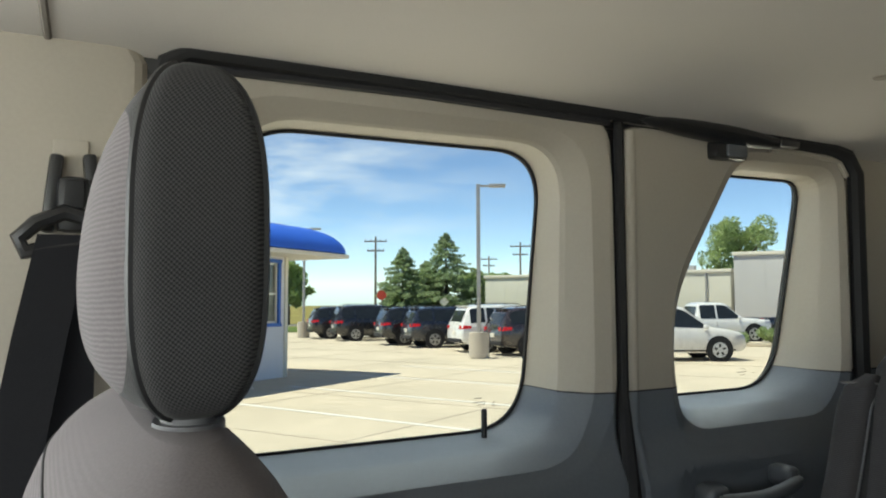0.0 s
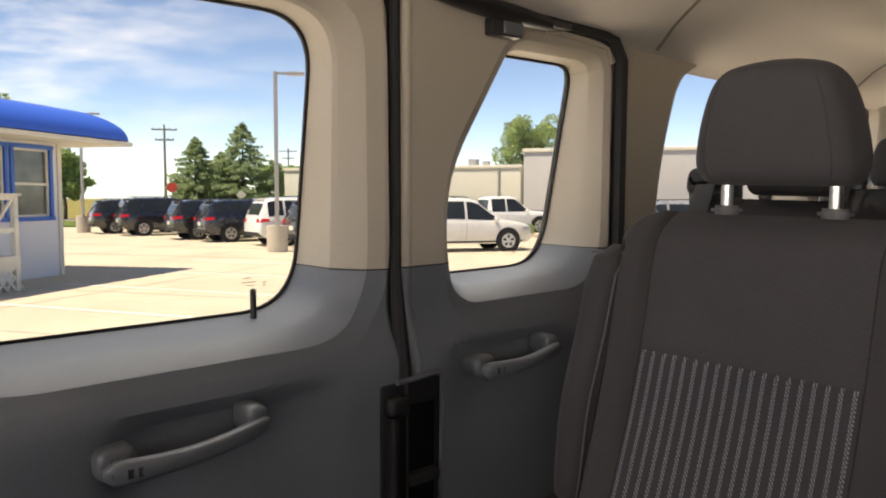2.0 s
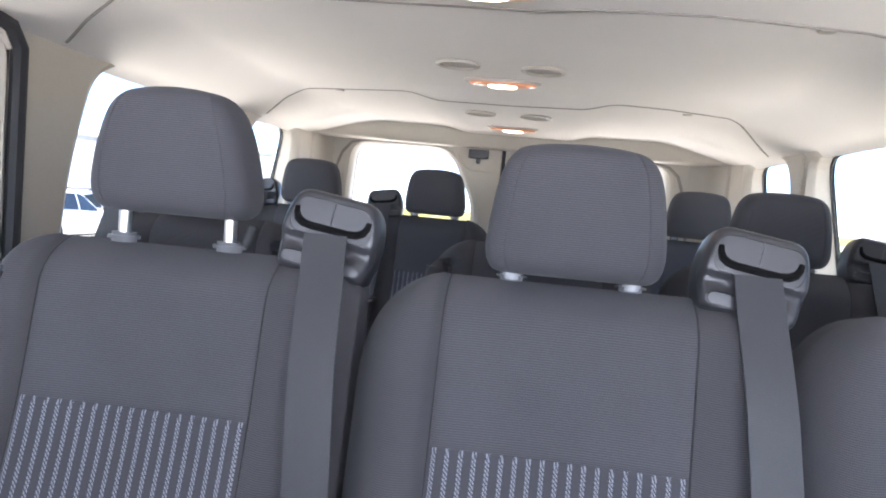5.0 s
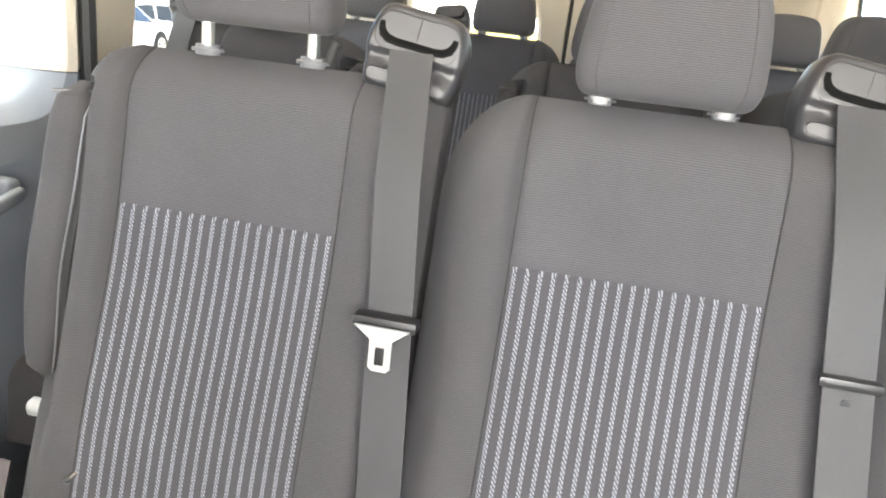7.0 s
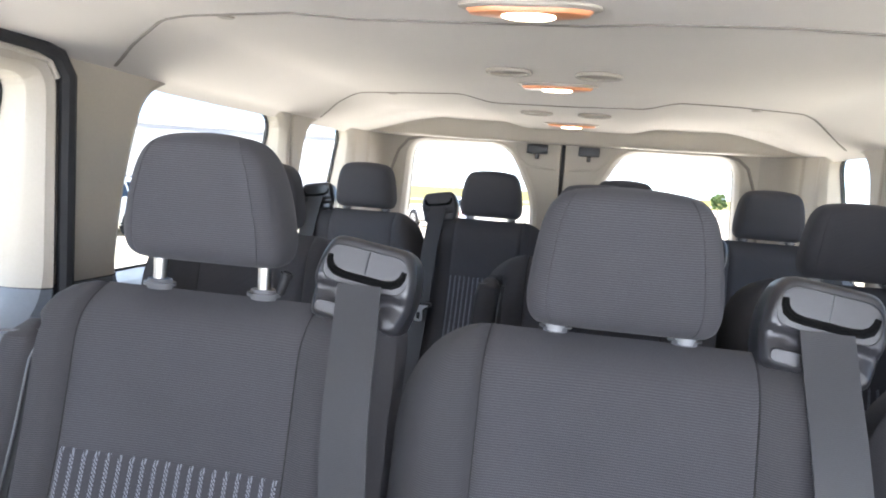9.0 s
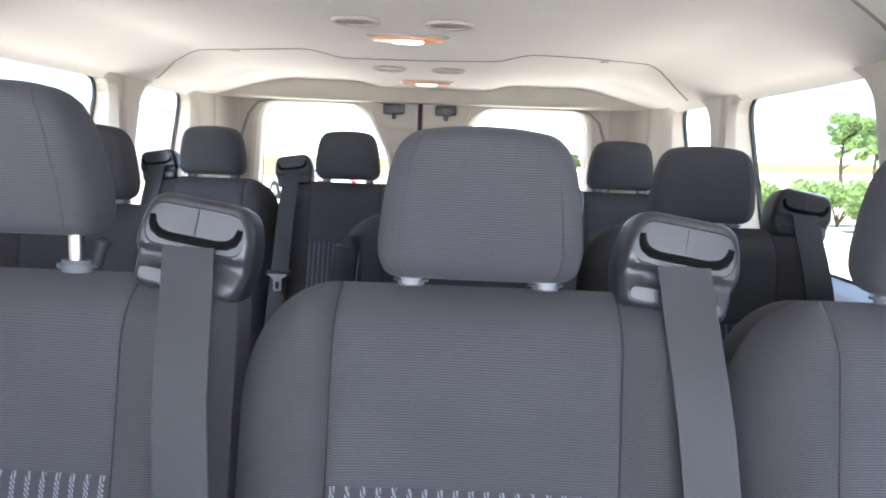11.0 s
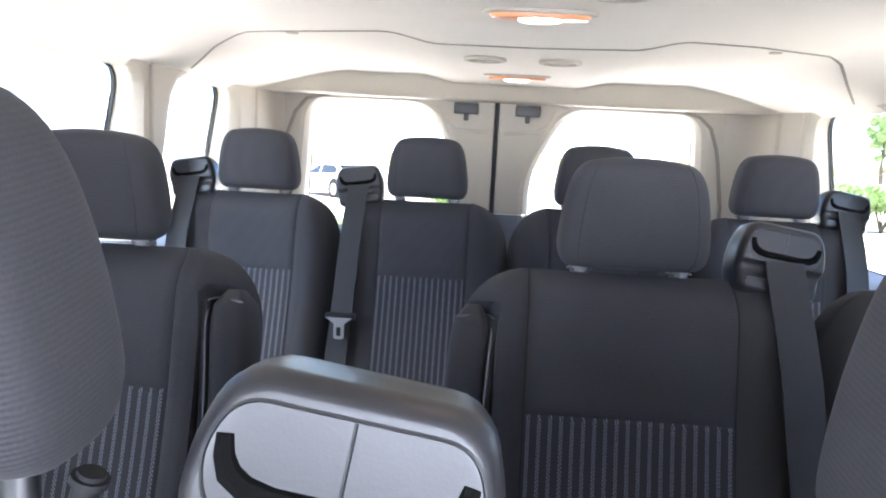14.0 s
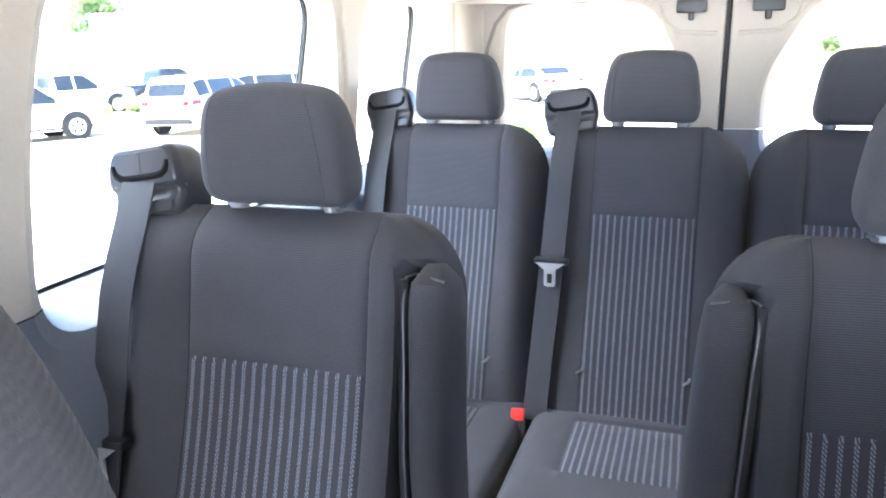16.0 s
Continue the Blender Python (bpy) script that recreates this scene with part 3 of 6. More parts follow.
# lamps, vents and plugs in the headliner
def ceiling_lamp(x, y):
    z = roof_z(x, y)
    root = empty("ceiling_lamp", pose(x, y, z), "lit oblong dome lamp with amber ends in the headliner", "ceiling lamp", group="dome lamps along the headliner")
    part("bezel", hexa(0.190, 0.066, 0.006, 0.32), BEIGE, root)
    part("lens", hexa(0.168, 0.050, 0.013, 0.30), LAMP_AMBER, root, "amber brown plastic lens")
    part("bulb_cover", hexa(0.075, 0.040, 0.0165, 0.28), LAMP_GLOW, root, "lit warm white lens")


for x, y in ((MID, 1.255), (MID - 0.01, 2.07), (MID - 0.010, 2.985)):
    ceiling_lamp(x, y)


def ceiling_vent(x, y):
    z = roof_z(x, y)
    root = empty("ceiling_vent", pose(x, y, z), "round pale plastic air vent set in the headliner", "air vent", group="round vents in the headliner")
    ring = [(0.044 * math.cos(t), 0.044 * math.sin(t), -0.004) for t in [TAU * i / 28 for i in range(28)]]
    part("ring", tube(ring, 0.006, closed=True, flat=0.8), BEIGE, root)
    part("disc", cyl(0.040, 0.004, (0, 0, -0.001), n=28), VENT, root, "recessed brownish disc")


for x, y in ((MID - 0.10, 1.86), (MID + 0.087, 1.875), (MID - 0.100, 2.580), (MID + 0.073, 2.580)):
    ceiling_vent(x, y)


def plug(x, y):
    part("headliner_plug", cyl(0.014, 0.004, (x, y, roof_z(x, y) - 0.001), bevel=0.0015), VENT, None, "small round beige plug in the headliner", "plug", group="plugs in the headliner")


for x, y in ((MID - 0.60, 1.17), (MID + 0.60, 1.17), (MID - 0.52, 2.455), (MID + 0.50, 2.425), (MID - 0.50, 1.385), (MID + 0.50, 1.385)):
    plug(x, y)


# ---------------------------------------------------------------- door seals, catches and handles
def seal(name, pts, r, label, parent=None):
    return part(name, tube(pts, r, n=8), RUBBER, parent, label, "seal", kind="structure")


bm = bmesh.new()
tube([(-0.832, 0.17, 1.36), (-0.832, 0.175, 1.385), (-0.832, 0.20, 1.400), (-0.832, 0.5, 1.399), (-0.832, 0.86, 1.392), (-0.832, 1.10, 1.386), (-0.832, 1.36, 1.378), (-0.832, 1.405, 1.368), (-0.832, 1.432, 1.335), (-0.834, 1.436, 1.2), (-0.834, 1.438, 0.96), (-0.80, 1.438, 0.8), (-0.80, 1.436, 0.05)], [0.011] * 6 + [0.0125] + [0.0150] * 6, bm=bm)
tube([(-0.846, 0.858, 1.388), (-0.846, 0.861, 0.95), (-0.812, 0.846, 0.80), (-0.812, 0.845, 0.05)], [0.008, 0.009, 0.015, 0.015], bm=bm)
part("trim_door_seal", bm, RUBBER, None, "black rubber seal round the side door opening", "seal", kind="structure")
bm = box((0.05, 1.32, 0.06), (-0.885, 0.79, 1.405), 0.005)
box((0.05, 0.014, 1.4), (-0.89, 0.86, 0.70), 0.004, bm=bm)
box((0.05, 0.03, 1.4), (-0.89, 1.438, 0.70), 0.004, bm=bm)
part("trim_door_frame", bm, BLACK, None, "dark door frame behind the seals", "trim", kind="structure")
part("trim_door_rail", tube([(-0.838, 0.20, 1.386), (-0.838, 0.5, 1.387), (-0.838, 0.83, 1.380)], 0.007), SILVER, door_1, "grey edge strip along the door's top")
part("trim_door_rail", tube([(-0.838, 1.20, 1.366), (-0.838, 1.30, 1.365), (-0.838, 1.39, 1.358), (-0.838, 1.412, 1.33)], 0.006), BEIGE, door_2, "pale edge strip along the door's top")
# rounded front edge of the rear leaf
for za, zb, m_ in ((SPLIT + 0.0015, 1.372, BEIGE), (0.05, SPLIT - 0.0015, GREY)):
    part("edge_rib", tube([(LINING_X(za + (zb - za) * i / 16) - 0.011, 0.882, za + (zb - za) * i / 16) for i in range(17)], 0.013, n=14), m_, door_2, "rounded edge of the door lining")
# dark catch over the rear leaf
rings = []
for i in range(17):
    s = i / 16
    w = math.sin(math.pi * min(1, s * 1.02)) ** 0.5 if 0 < s < 1 else 0.02
    rings.append([(-0.822 + 0.022 * w * math.cos(t), 0.88 + 0.37 * s, 1.390 - 0.016 * s + 0.016 * w * math.sin(t) - 0.004) for t in [TAU * q / 12 for q in range(12)]])
part("door_catch_cover", loft(rings, cap_first=True, cap_last=True), BLACK, None, "long dark grey plastic cover over the side doors' catch", "door catch")
part("cover_end", box((0.02, 0.05, 0.012), (-0.815, 1.215, 1.372), 0.004), SILVER, bpy.data.objects["door_catch_cover"])
latch = part("door_latch", box((0.03, 0.075, 0.030), (-0.835, 1.085, 1.352), 0.006), BLACK, None, "small black latch block on the door lining", "door latch")
part("latch_plate", box((0.006, 0.048, 0.022), (-0.819, 1.095, 1.352), 0.004), GREY_HANDLE, latch)
# lock pin
pin = part("lock_pin", cyl(0.0048, 0.050, (-0.968, 0.680, 0.903), bevel=0.0015), BLACK, None, "black lock pin standing on the window sill", "lock pin")
part("pin_base", cyl(0.011, 0.004, (-0.968, 0.680, 0.880), bevel=0.002), BLACK, pin)
# etched mark on the glass, as plain bars
for i, (y, z, w) in enumerate(((0.685, 0.941, 0.030), (0.688, 0.934, 0.055), (0.692, 0.929, 0.030), (0.716, 0.932, 0.014), (0.716, 0.927, 0.014))):
    part("glass_mark", box((0.0006, w * 0.45, 0.0010), (pane_x(z) - 0.004, y, z)), SEAM, bpy.data.objects["window_1"], "small etched mark on the glass")
for i, (y, z, w) in enumerate(((1.298, 0.955, 0.03), (1.296, 0.949, 0.06), (1.300, 0.943, 0.03), (1.331, 0.946, 0.014))):
    part("glass_mark", box((0.0006, w * 0.45, 0.0010), (pane_x(z) - 0.004, y, z)), SEAM, bpy.data.objects["window_2"], "small etched mark on the glass")


def door_handle(parent, y0, y1, z0, z1, x):
    """A grab handle: a flattened bar bowed out between a rounded root with a cover and a bracket."""
    rings = []
    for i in range(25):
        q = i / 24
        e = (1 - abs(2 * q - 1) ** 12) ** 0.5
        bow = math.sin(math.pi * (0.12 + 0.76 * q))
        hz = (0.0150 - 0.0040 * sstep(0.0, 0.5, q)) * (0.45 + 0.55 * e)
        hx = 0.0105 * (0.45 + 0.55 * e)
        yc, zc, xc = y0 - 0.010 + (y1 - y0 + 0.016) * q, z0 + (z1 - z0) * q ** 1.7, x + 0.024 + 0.024 * bow
        rings.append([(xc + math.copysign(abs(math.cos(t)) ** 0.7, math.cos(t)) * hx, yc, zc + math.copysign(abs(math.sin(t)) ** 0.7, math.sin(t)) * hz) for t in [TAU * k_ / 20 for k_ in range(20)]])
    root = part("door_handle", loft(rings, cap_first=True, cap_last=True), GREY_HANDLE, parent, "grey plastic grab handle", angle=60)
    part("handle_root", box((0.052, 0.046, 0.038), (x - 0.002, y0 + 0.010, z0 + 0.004), 0.015, segments=4), GREY_HANDLE, root)
    part("key_slot", box((0.004, 0.011, 0.011), (x + 0.0475, y0 + 0.016, z0 + 0.001), 0.001), BLACK, root)
    part("slot_recess", box((0.003, 0.018, 0.012), (x + 0.0500, y0 + 0.031, z0 + 0.001), 0.001), SILVER, root)
    line = [(x + 0.043 - 0.010 * abs(math.sin(t)), y0 - 0.004 + 0.004 * (1 - math.cos(t)), z0 + 0.0165 * math.sin(t)) for t in [-1.5 + 3.0 * k_ / 12 for k_ in range(13)]]
    part("cover_line", tube(line, 0.0009, n=5), BLACK, root)
    bm = box((0.048, 0.030, 0.034), (x + 0.010, y1 - 0.009, z1 + 0.005), 0.012, segments=4)
    part("bracket", bm, GREY_HANDLE, root)


door_handle(door_1, 0.400, 0.590, 0.768, 0.786, -0.808)
door_handle(door_2, 1.000, 1.180, 0.782, 0.797, -0.812)
# black latch pocket at the foot of the rear leaf
bm = box((0.03, 0.118, 0.40), (-0.814, 0.856, 0.588), 0.008)
pk = part("latch_pocket", bm, BLACK, door_2, "black plastic latch pocket")
part("pocket_frame", tube([(-0.797, 0.824, 0.790), (-0.797, 0.860, 0.791), (-0.797, 0.908, 0.795), (-0.797, 0.917, 0.786), (-0.797, 0.917, 0.39)], 0.0045), GREY_HANDLE, pk, "grey edge of the door lining")
part("pocket_post", tube([(-0.796, 0.816, 0.40), (-0.796, 0.816, 0.74)], 0.010, n=12), BLACK, pk)
part("pocket_cap", box((0.022, 0.040, 0.030), (-0.792, 0.820, 0.757), 0.010, segments=3), BLACK, pk)
part("pocket_rib", box((0.02, 0.060, 0.02), (-0.793, 0.872, 0.635), 0.006), RUBBER, pk)
# plate on the pocket's front, painting its dark depth
part("pocket_shade", box((0.004, 0.070, 0.30), (-0.800, 0.866, 0.60), 0.001), MOUTH, pk)

# shoulder belt anchor on the pillar by the front seat
root = empty("belt_anchor", pose(0, 0, 0), "black seat belt height adjuster and loop on the beige pillar", "belt anchor")
part("slider_plate", box((0.006, 0.036, 0.05), (-0.838, 0.078, 1.262), 0.003), BEIGE, root)
bm = box((0.022, 0.014, 0.085), (-0.826, 0.060, 1.226), 0.005, m=Matrix.Rotation(radians(-6), 4, "X"))
box((0.022, 0.014, 0.085), (-0.826, 0.100, 1.228), 0.005, m=Matrix.Rotation(radians(6), 4, "X"), bm=bm)
box((0.030, 0.034, 0.060), (-0.822, 0.081, 1.214), 0.010, bm=bm)
part("adjuster", bm, BLACK, root)
part("adjuster_button", box((0.006, 0.020, 0.030), (-0.806, 0.081, 1.224), 0.003), RUBBER, root)
part("loop", tube([(-0.80, 0.030, 1.176), (-0.80, 0.046, 1.192), (-0.80, 0.072, 1.204), (-0.80, 0.100, 1.196), (-0.80, 0.104, 1.178), (-0.80, 0.085, 1.170), (-0.80, 0.055, 1.166), (-0.80, 0.036, 1.162)], 0.0085, closed=True), BLACK, root)


def strap(points, width, axis=(0, 1, 0), t=0.0018):
    """Flat webbing of that width through the points, its width along axis."""
    P = [Vector(p) for p in points]
    ax = Vector(axis).normalized()
    rings = []
    for i, p in enumerate(P):
        d = (P[min(i + 1, len(P) - 1)] - P[max(i - 1, 0)]).normalized()
        n = d.cross(ax).normalized() * t
        a = ax * width / 2
        rings.append([p - a - n, p + a - n, p + a + n, p - a + n])
    return loft(rings, cap_first=True, cap_last=True)


part("webbing", strap([(-0.795, 0.072, 1.180), (-0.785, 0.052, 1.08), (-0.775, 0.035, 0.98), (-0.75, 0.010, 0.80), (-0.72, -0.01, 0.5)], 0.050), WEBBING_SHADED, root, "belt webbing with shade put into its colour")
part("webbing", strap([(-0.81, 0.082, 1.170), (-0.812, 0.078, 0.9), (-0.812, 0.075, 0.5)], 0.047), WEBBING_SHADED, root, "belt webbing with shade put into its colour")

# ---------------------------------------------------------------- rear doors
YR, XS = 3.43, -0.065


def rear_leaf(name, s, kwin):
    """A rear door leaf; s: -1 on the passenger's side, 1 on the driver's."""
    def q(pts):
        k_ = 1.0 if s > 0 else 0.955
        return [(XS + s * a * k_, z) for a, z in pts] if s > 0 else [(XS + s * a * k_, z) for a, z in pts][::-1]
    wpane = round_poly(q([(0.13, 0.90), (0.70, 0.90), (0.678, 1.347), (0.245, 1.347), (0.125, 1.12)]), 0.075, 6)
    outer = round_poly(q([(0.008, 0.05), (0.81, 0.05), (0.81, 1.40), (0.008, 1.40)]), 0.01, 3)
    rev = round_poly(q([(0.095, 0.86), (0.745, 0.86), (0.708, 1.360), (0.215, 1.360), (0.09, 1.13)]), 0.085, 6)
    c = (XS + s * 0.38, 1.12)
    o, r, w = (ray_ring(p, c, ANGLES) for p in (outer, rev, wpane))
    rings = [[(x, YR + 0.05, z) for x, z in o], [(x, YR + 0.006, z) for x, z in o], [(c[0] + (x - c[0]) * 0.99, YR, c[1] + (z - c[1]) * 0.992) for x, z in o]]
    for t in (0.4, 0.8):
        rings.append([(xo * (1 - t) + xr * t, YR, zo * (1 - t) + zr * t) for (xo, zo), (xr, zr) in zip(o, r)])
    for a, d in PROFILE:
        rings.append([(xr * (1 - a) + xw * a, YR + 0.075 * d, zr * (1 - a) + zw * a) for (xr, zr), (xw, zw) in zip(r, w)])
    bm = loft(rings)
    top = cut(bm, (0, 0, 0.982), (0, 0, 1), True)
    low = cut(bm, (0, 0, 0.980), (0, 0, 1), False)
    bm.free()
    door = empty(name, Matrix.Identity(4), "closed rear door leaf lined with beige and grey plastic", "door", kind="structure")
    part("upper_lining", top, BEIGE, door, "beige plastic lining", angle=11)
    part("lower_lining", low, GREY, door, "grey plastic lining", angle=11)
    win = empty("window_%d" % kwin, Matrix.Identity(4), "rear door window with a slanted inner corner", "window", kind="structure")
    bm = bmesh.new()
    v = [bm.verts.new((x, YR + 0.082, z)) for x, z in w]
    bm.faces.new(v)
    p = part("pane", bm, GLASS, win, "clear glass pane")
    p.visible_shadow = False
    # seal paled to brown: the glare round the pane is put into its colour
    part("window_seal", tube([(x, YR + 0.080, z) for x, z in w], 0.003, closed=True, n=6), SEAM, win, "thin rubber seal, its colour paled for the window's glare")
    # catch at the top, with its hook
    catch = part("door_catch", box((0.085, 0.03, 0.038), (XS + s * 0.105, YR - 0.015, 1.338), 0.006), BLACK, door, "black plastic catch")
    part("hook", box((0.016, 0.02, 0.03), (XS + s * 0.105, YR - 0.015, 1.312), 0.004), BLACK, catch)
    # pressed rib round the corner plate
    part("pressed_rib", tube([(XS + s * 0.20, YR - 0.002, 1.345), (XS + s * 0.185, YR - 0.002, 1.30), (XS + s * 0.14, YR - 0.002, 1.265), (XS + s * 0.03, YR - 0.002, 1.26)], 0.006, flat=0.6), BEIGE, door)


rear_leaf("door_3", -1, 20)
rear_leaf("door_4", 1, 21)
part("trim_rear_seal", tube([(XS, YR + 0.012, 0.05), (XS, YR + 0.012, 1.375)], 0.009), RUBBER, None, "black seal between the rear doors", "seal", kind="structure")
part("trim_rear_frame", tube([(-0.818, YR - 0.004, 0.05), (-0.812, YR - 0.004, 1.08), (-0.792, YR - 0.004, 1.22), (-0.765, YR - 0.004, 1.30), (-0.725, YR - 0.004, 1.347), (-0.64, YR - 0.004, 1.366), (MID, YR - 0.004, 1.372), (0.55, YR - 0.004, 1.362),
                              (0.620, YR - 0.004, 1.346), (0.660, YR - 0.004, 1.312), (0.688, YR - 0.004, 1.23), (0.715, YR - 0.004, 1.05), (0.724, YR - 0.004, 0.05)], 0.0065), SEAM, None, "brownish seal round the rear door opening", "seal", kind="structure")
for plan in ([(-0.815, 3.50), (-0.80, 3.432), (-0.815, 3.420), (-0.832, 3.400), (-0.842, 3.36), (-0.848, 3.31), (-0.850, 3.27), (-0.857, 3.262), (-0.859, 3.20), (-0.90, 3.19), (-0.95, 3.50)],
             [(0.715, 3.50), (0.690, 3.434), (0.722, 3.422), (0.745, 3.410), (0.772, 3.388), (0.792, 3.35), (0.805, 3.30), (0.812, 3.25), (0.823, 3.242), (0.830, 3.19), (0.838, 3.12), (0.88, 3.11), (0.93, 3.50)]):
    plan = round_poly(plan, 0.02, 4)
    part("trim_corner_pillar", loft([[(x, y, z) for x, y in plan] for z in (0.03, 0.7, 1.40)], cap_first=True, cap_last=True), BEIGE, None, "rounded beige corner pillar beside the rear doors", "trim", kind="structure", angle=30)
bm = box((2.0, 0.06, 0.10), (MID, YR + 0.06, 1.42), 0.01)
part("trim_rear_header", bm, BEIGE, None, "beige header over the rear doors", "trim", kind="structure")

# white outer steel round the rear doors
framed_wall("wall_rear_skin", 3.545, [(XS - 0.72, XS - 0.11, 0.885, 1.365), (XS + 0.11, XS + 0.74, 0.885, 1.36)], -1.0, 0.98, 0.03, 1.46, "white painted steel of the van's rear", BODY, depth=0.02)


# ---------------------------------------------------------------- seats
BACK_H, TILT_B = 0.60, radians(11)
TOP_Z = 1.056


def back_point(u, v, d, m):
    """A point of the backrest: across, up along it, proud of its middle plane, which curves forward low down."""
    k_ = BACK_H - v
    d = d + 0.032 * (max(0.0, 0.43 - v) / 0.33) ** 1.4
    return (m * u, -k_ * math.sin(TILT_B) - d * math.cos(TILT_B), TOP_Z - k_ * math.cos(TILT_B) + d * math.sin(TILT_B))


def grid_parts(U, V, pos, region, m):
    """Faces of a grid sorted into named regions; pos(i, j) gives a point."""
    out = {}
    for j in range(len(V) - 1):
        for i in range(len(U[j]) - 1):
            out.setdefault(region(i, j), []).append((i, j))
    made = {}
    for key, cells in out.items():
        bm, cache = bmesh.new(), {}

        def vert(i, j):
            if (i, j) not in cache:
                cache[(i, j)] = bm.verts.new(pos(i, j))
            return cache[(i, j)]
        for i, j in cells:
            q = [vert(i, j), vert(i + 1, j), vert(i + 1, j + 1), vert(i, j + 1)]
            if (q[0].co - q[1].co).length + (q[2].co - q[3].co).length < 1e-6:
                continue
            bm.faces.new(q if m > 0 else q[::-1])
        bmesh.ops.remove_doubles(bm, verts=bm.verts, dist=1e-6)
        made[key] = bm
    return made


def round_edge(d, r):
    d = max(0.0, min(r, d))
    return r - math.sqrt(max(0.0, r * r - (r - d) ** 2))


def backrest(root, m, half, side_w, strip_w, arm=False, hr=None):
    """Backrest: rounded bolster, plain upper panel, striped panel, belt strip, and its rear shell."""
    hr = hr or half
    vs = BACK_H - 0.188
    sh = 0.118 if arm else 0.135
    V = [-0.07, -0.066, -0.055, -0.03, 0.01, 0.04, 0.08, 0.14, 0.2, 0.26, 0.32, 0.36, 0.392, vs - 0.006, vs, vs + 0.006, 0.435, 0.45, 0.47, 0.49, 0.51, 0.525, 0.532, 0.539, 0.546, 0.553, 0.56, 0.572, 0.582, 0.59, 0.596, 0.599, 0.60]
    nb, npn, ns = 12, 14, 7

    def left(v):
        t = max(0.0, (v - (BACK_H - sh)) / sh)
        return -half - side_w * math.sqrt(max(0.0, 1 - t ** 2.3))

    def right(v):
        t = max(0.0, (v - (BACK_H - 0.035)) / 0.035)
        return half + strip_w - 0.02 * (1 - math.sqrt(max(0.0, 1 - t * t)))
    U = []
    for v in V:
        a, b = left(v), right(v)
        row = [a + (-half - a) * (1 - (1 - i / nb) ** 1.0) for i in range(nb)]
        row += [-half]
        row += [-half + 0.006] + [-half + (half + hr) * i / npn for i in range(1, npn)] + [hr - 0.006, hr]
        row += [hr + (b - hr) * (i / ns) ** 0.8 for i in range(1, ns + 1)]
        U.append(row)
    iL, iR = nb, nb + npn + 2

    def depth(i, j):
        u, v = U[j][i], V[j]
        d = 0.050
        e = min((u - left(v)), (right(v) - u) * 1.4, (BACK_H - v) * 1.0 + 0.0005, (v + 0.07) * 1.5 + 0.001)
        d *= 1 - (1 - min(1.0, max(0.0, e) / 0.075)) ** 2.7
        # bolster swells, panel is dished
        if u < -half:
            w = max(1e-6, -half - left(v))
            d += 0.014 * math.sin(math.pi * min(1, (u - left(v)) / w) * 0.9) * sstep(0.0, 0.2, v)
        elif u > hr:
            d += 0.004
        else:
            d += -0.006 + 0.006 * (u / half) ** 2 + 0.010 * math.exp(-((v - 0.16) / 0.13) ** 2)
        if arm and u < -half:
            r_ = sstep(0.556, 0.535, v) * sstep(0.12, 0.19, v) * sstep(-half - 0.038, -half - 0.048, u)
            d = d * (1 - r_) + 0.0 * r_
        if i in (iL, iR):
            d -= 0.004
        if iL < i < iR and abs(v - vs) < 1e-6:
            d -= 0.0025
        return d

    def pos(i, j):
        return back_point(U[j][i], V[j], depth(i, j), m)

    def region(i, j):
        if i < iL:
            return "bolster"
        if i >= iR:
            return "belt_strip"
        return "striped_panel" if V[j] < vs - 1e-6 else "upper_panel"
    made = grid_parts(U, V, pos, region, m)
    part("bolster", made["bolster"], CLOTH_SIDE, root, "charcoal cloth side bolster")
    part("belt_strip", made["belt_strip"], CLOTH_SIDE, root, "charcoal cloth strip")
    part("upper_panel", made["upper_panel"], CLOTH, root, "ribbed charcoal cloth panel")
    part("striped_panel", made["striped_panel"], CLOTH_STRIPE, root, "cloth with pale upright stripes")
    for i in (iL, iR):
        part("seam", tube([back_point(U[j][i], V[j], depth(i, j) + 0.0004, m) for j in range(4, len(V) - 1)], 0.0011, n=5), STITCH, root, "stitched seam")

    def pos_b(i, j):
        u, v = U[j][i], V[j]
        e = min((u - left(v)), (right(v) - u) * 1.4, (BACK_H - v) + 0.0005, (v + 0.07) * 1.5 + 0.001)
        return back_point(u, v, -round_edge(max(0.0, e), 0.045) - 0.002, m)
    shell = grid_parts(U, V, pos_b, lambda i, j: "shell", -m)
    part("back_shell", shell["shell"], CLOTH_SIDE, root, "plain dark cloth back")


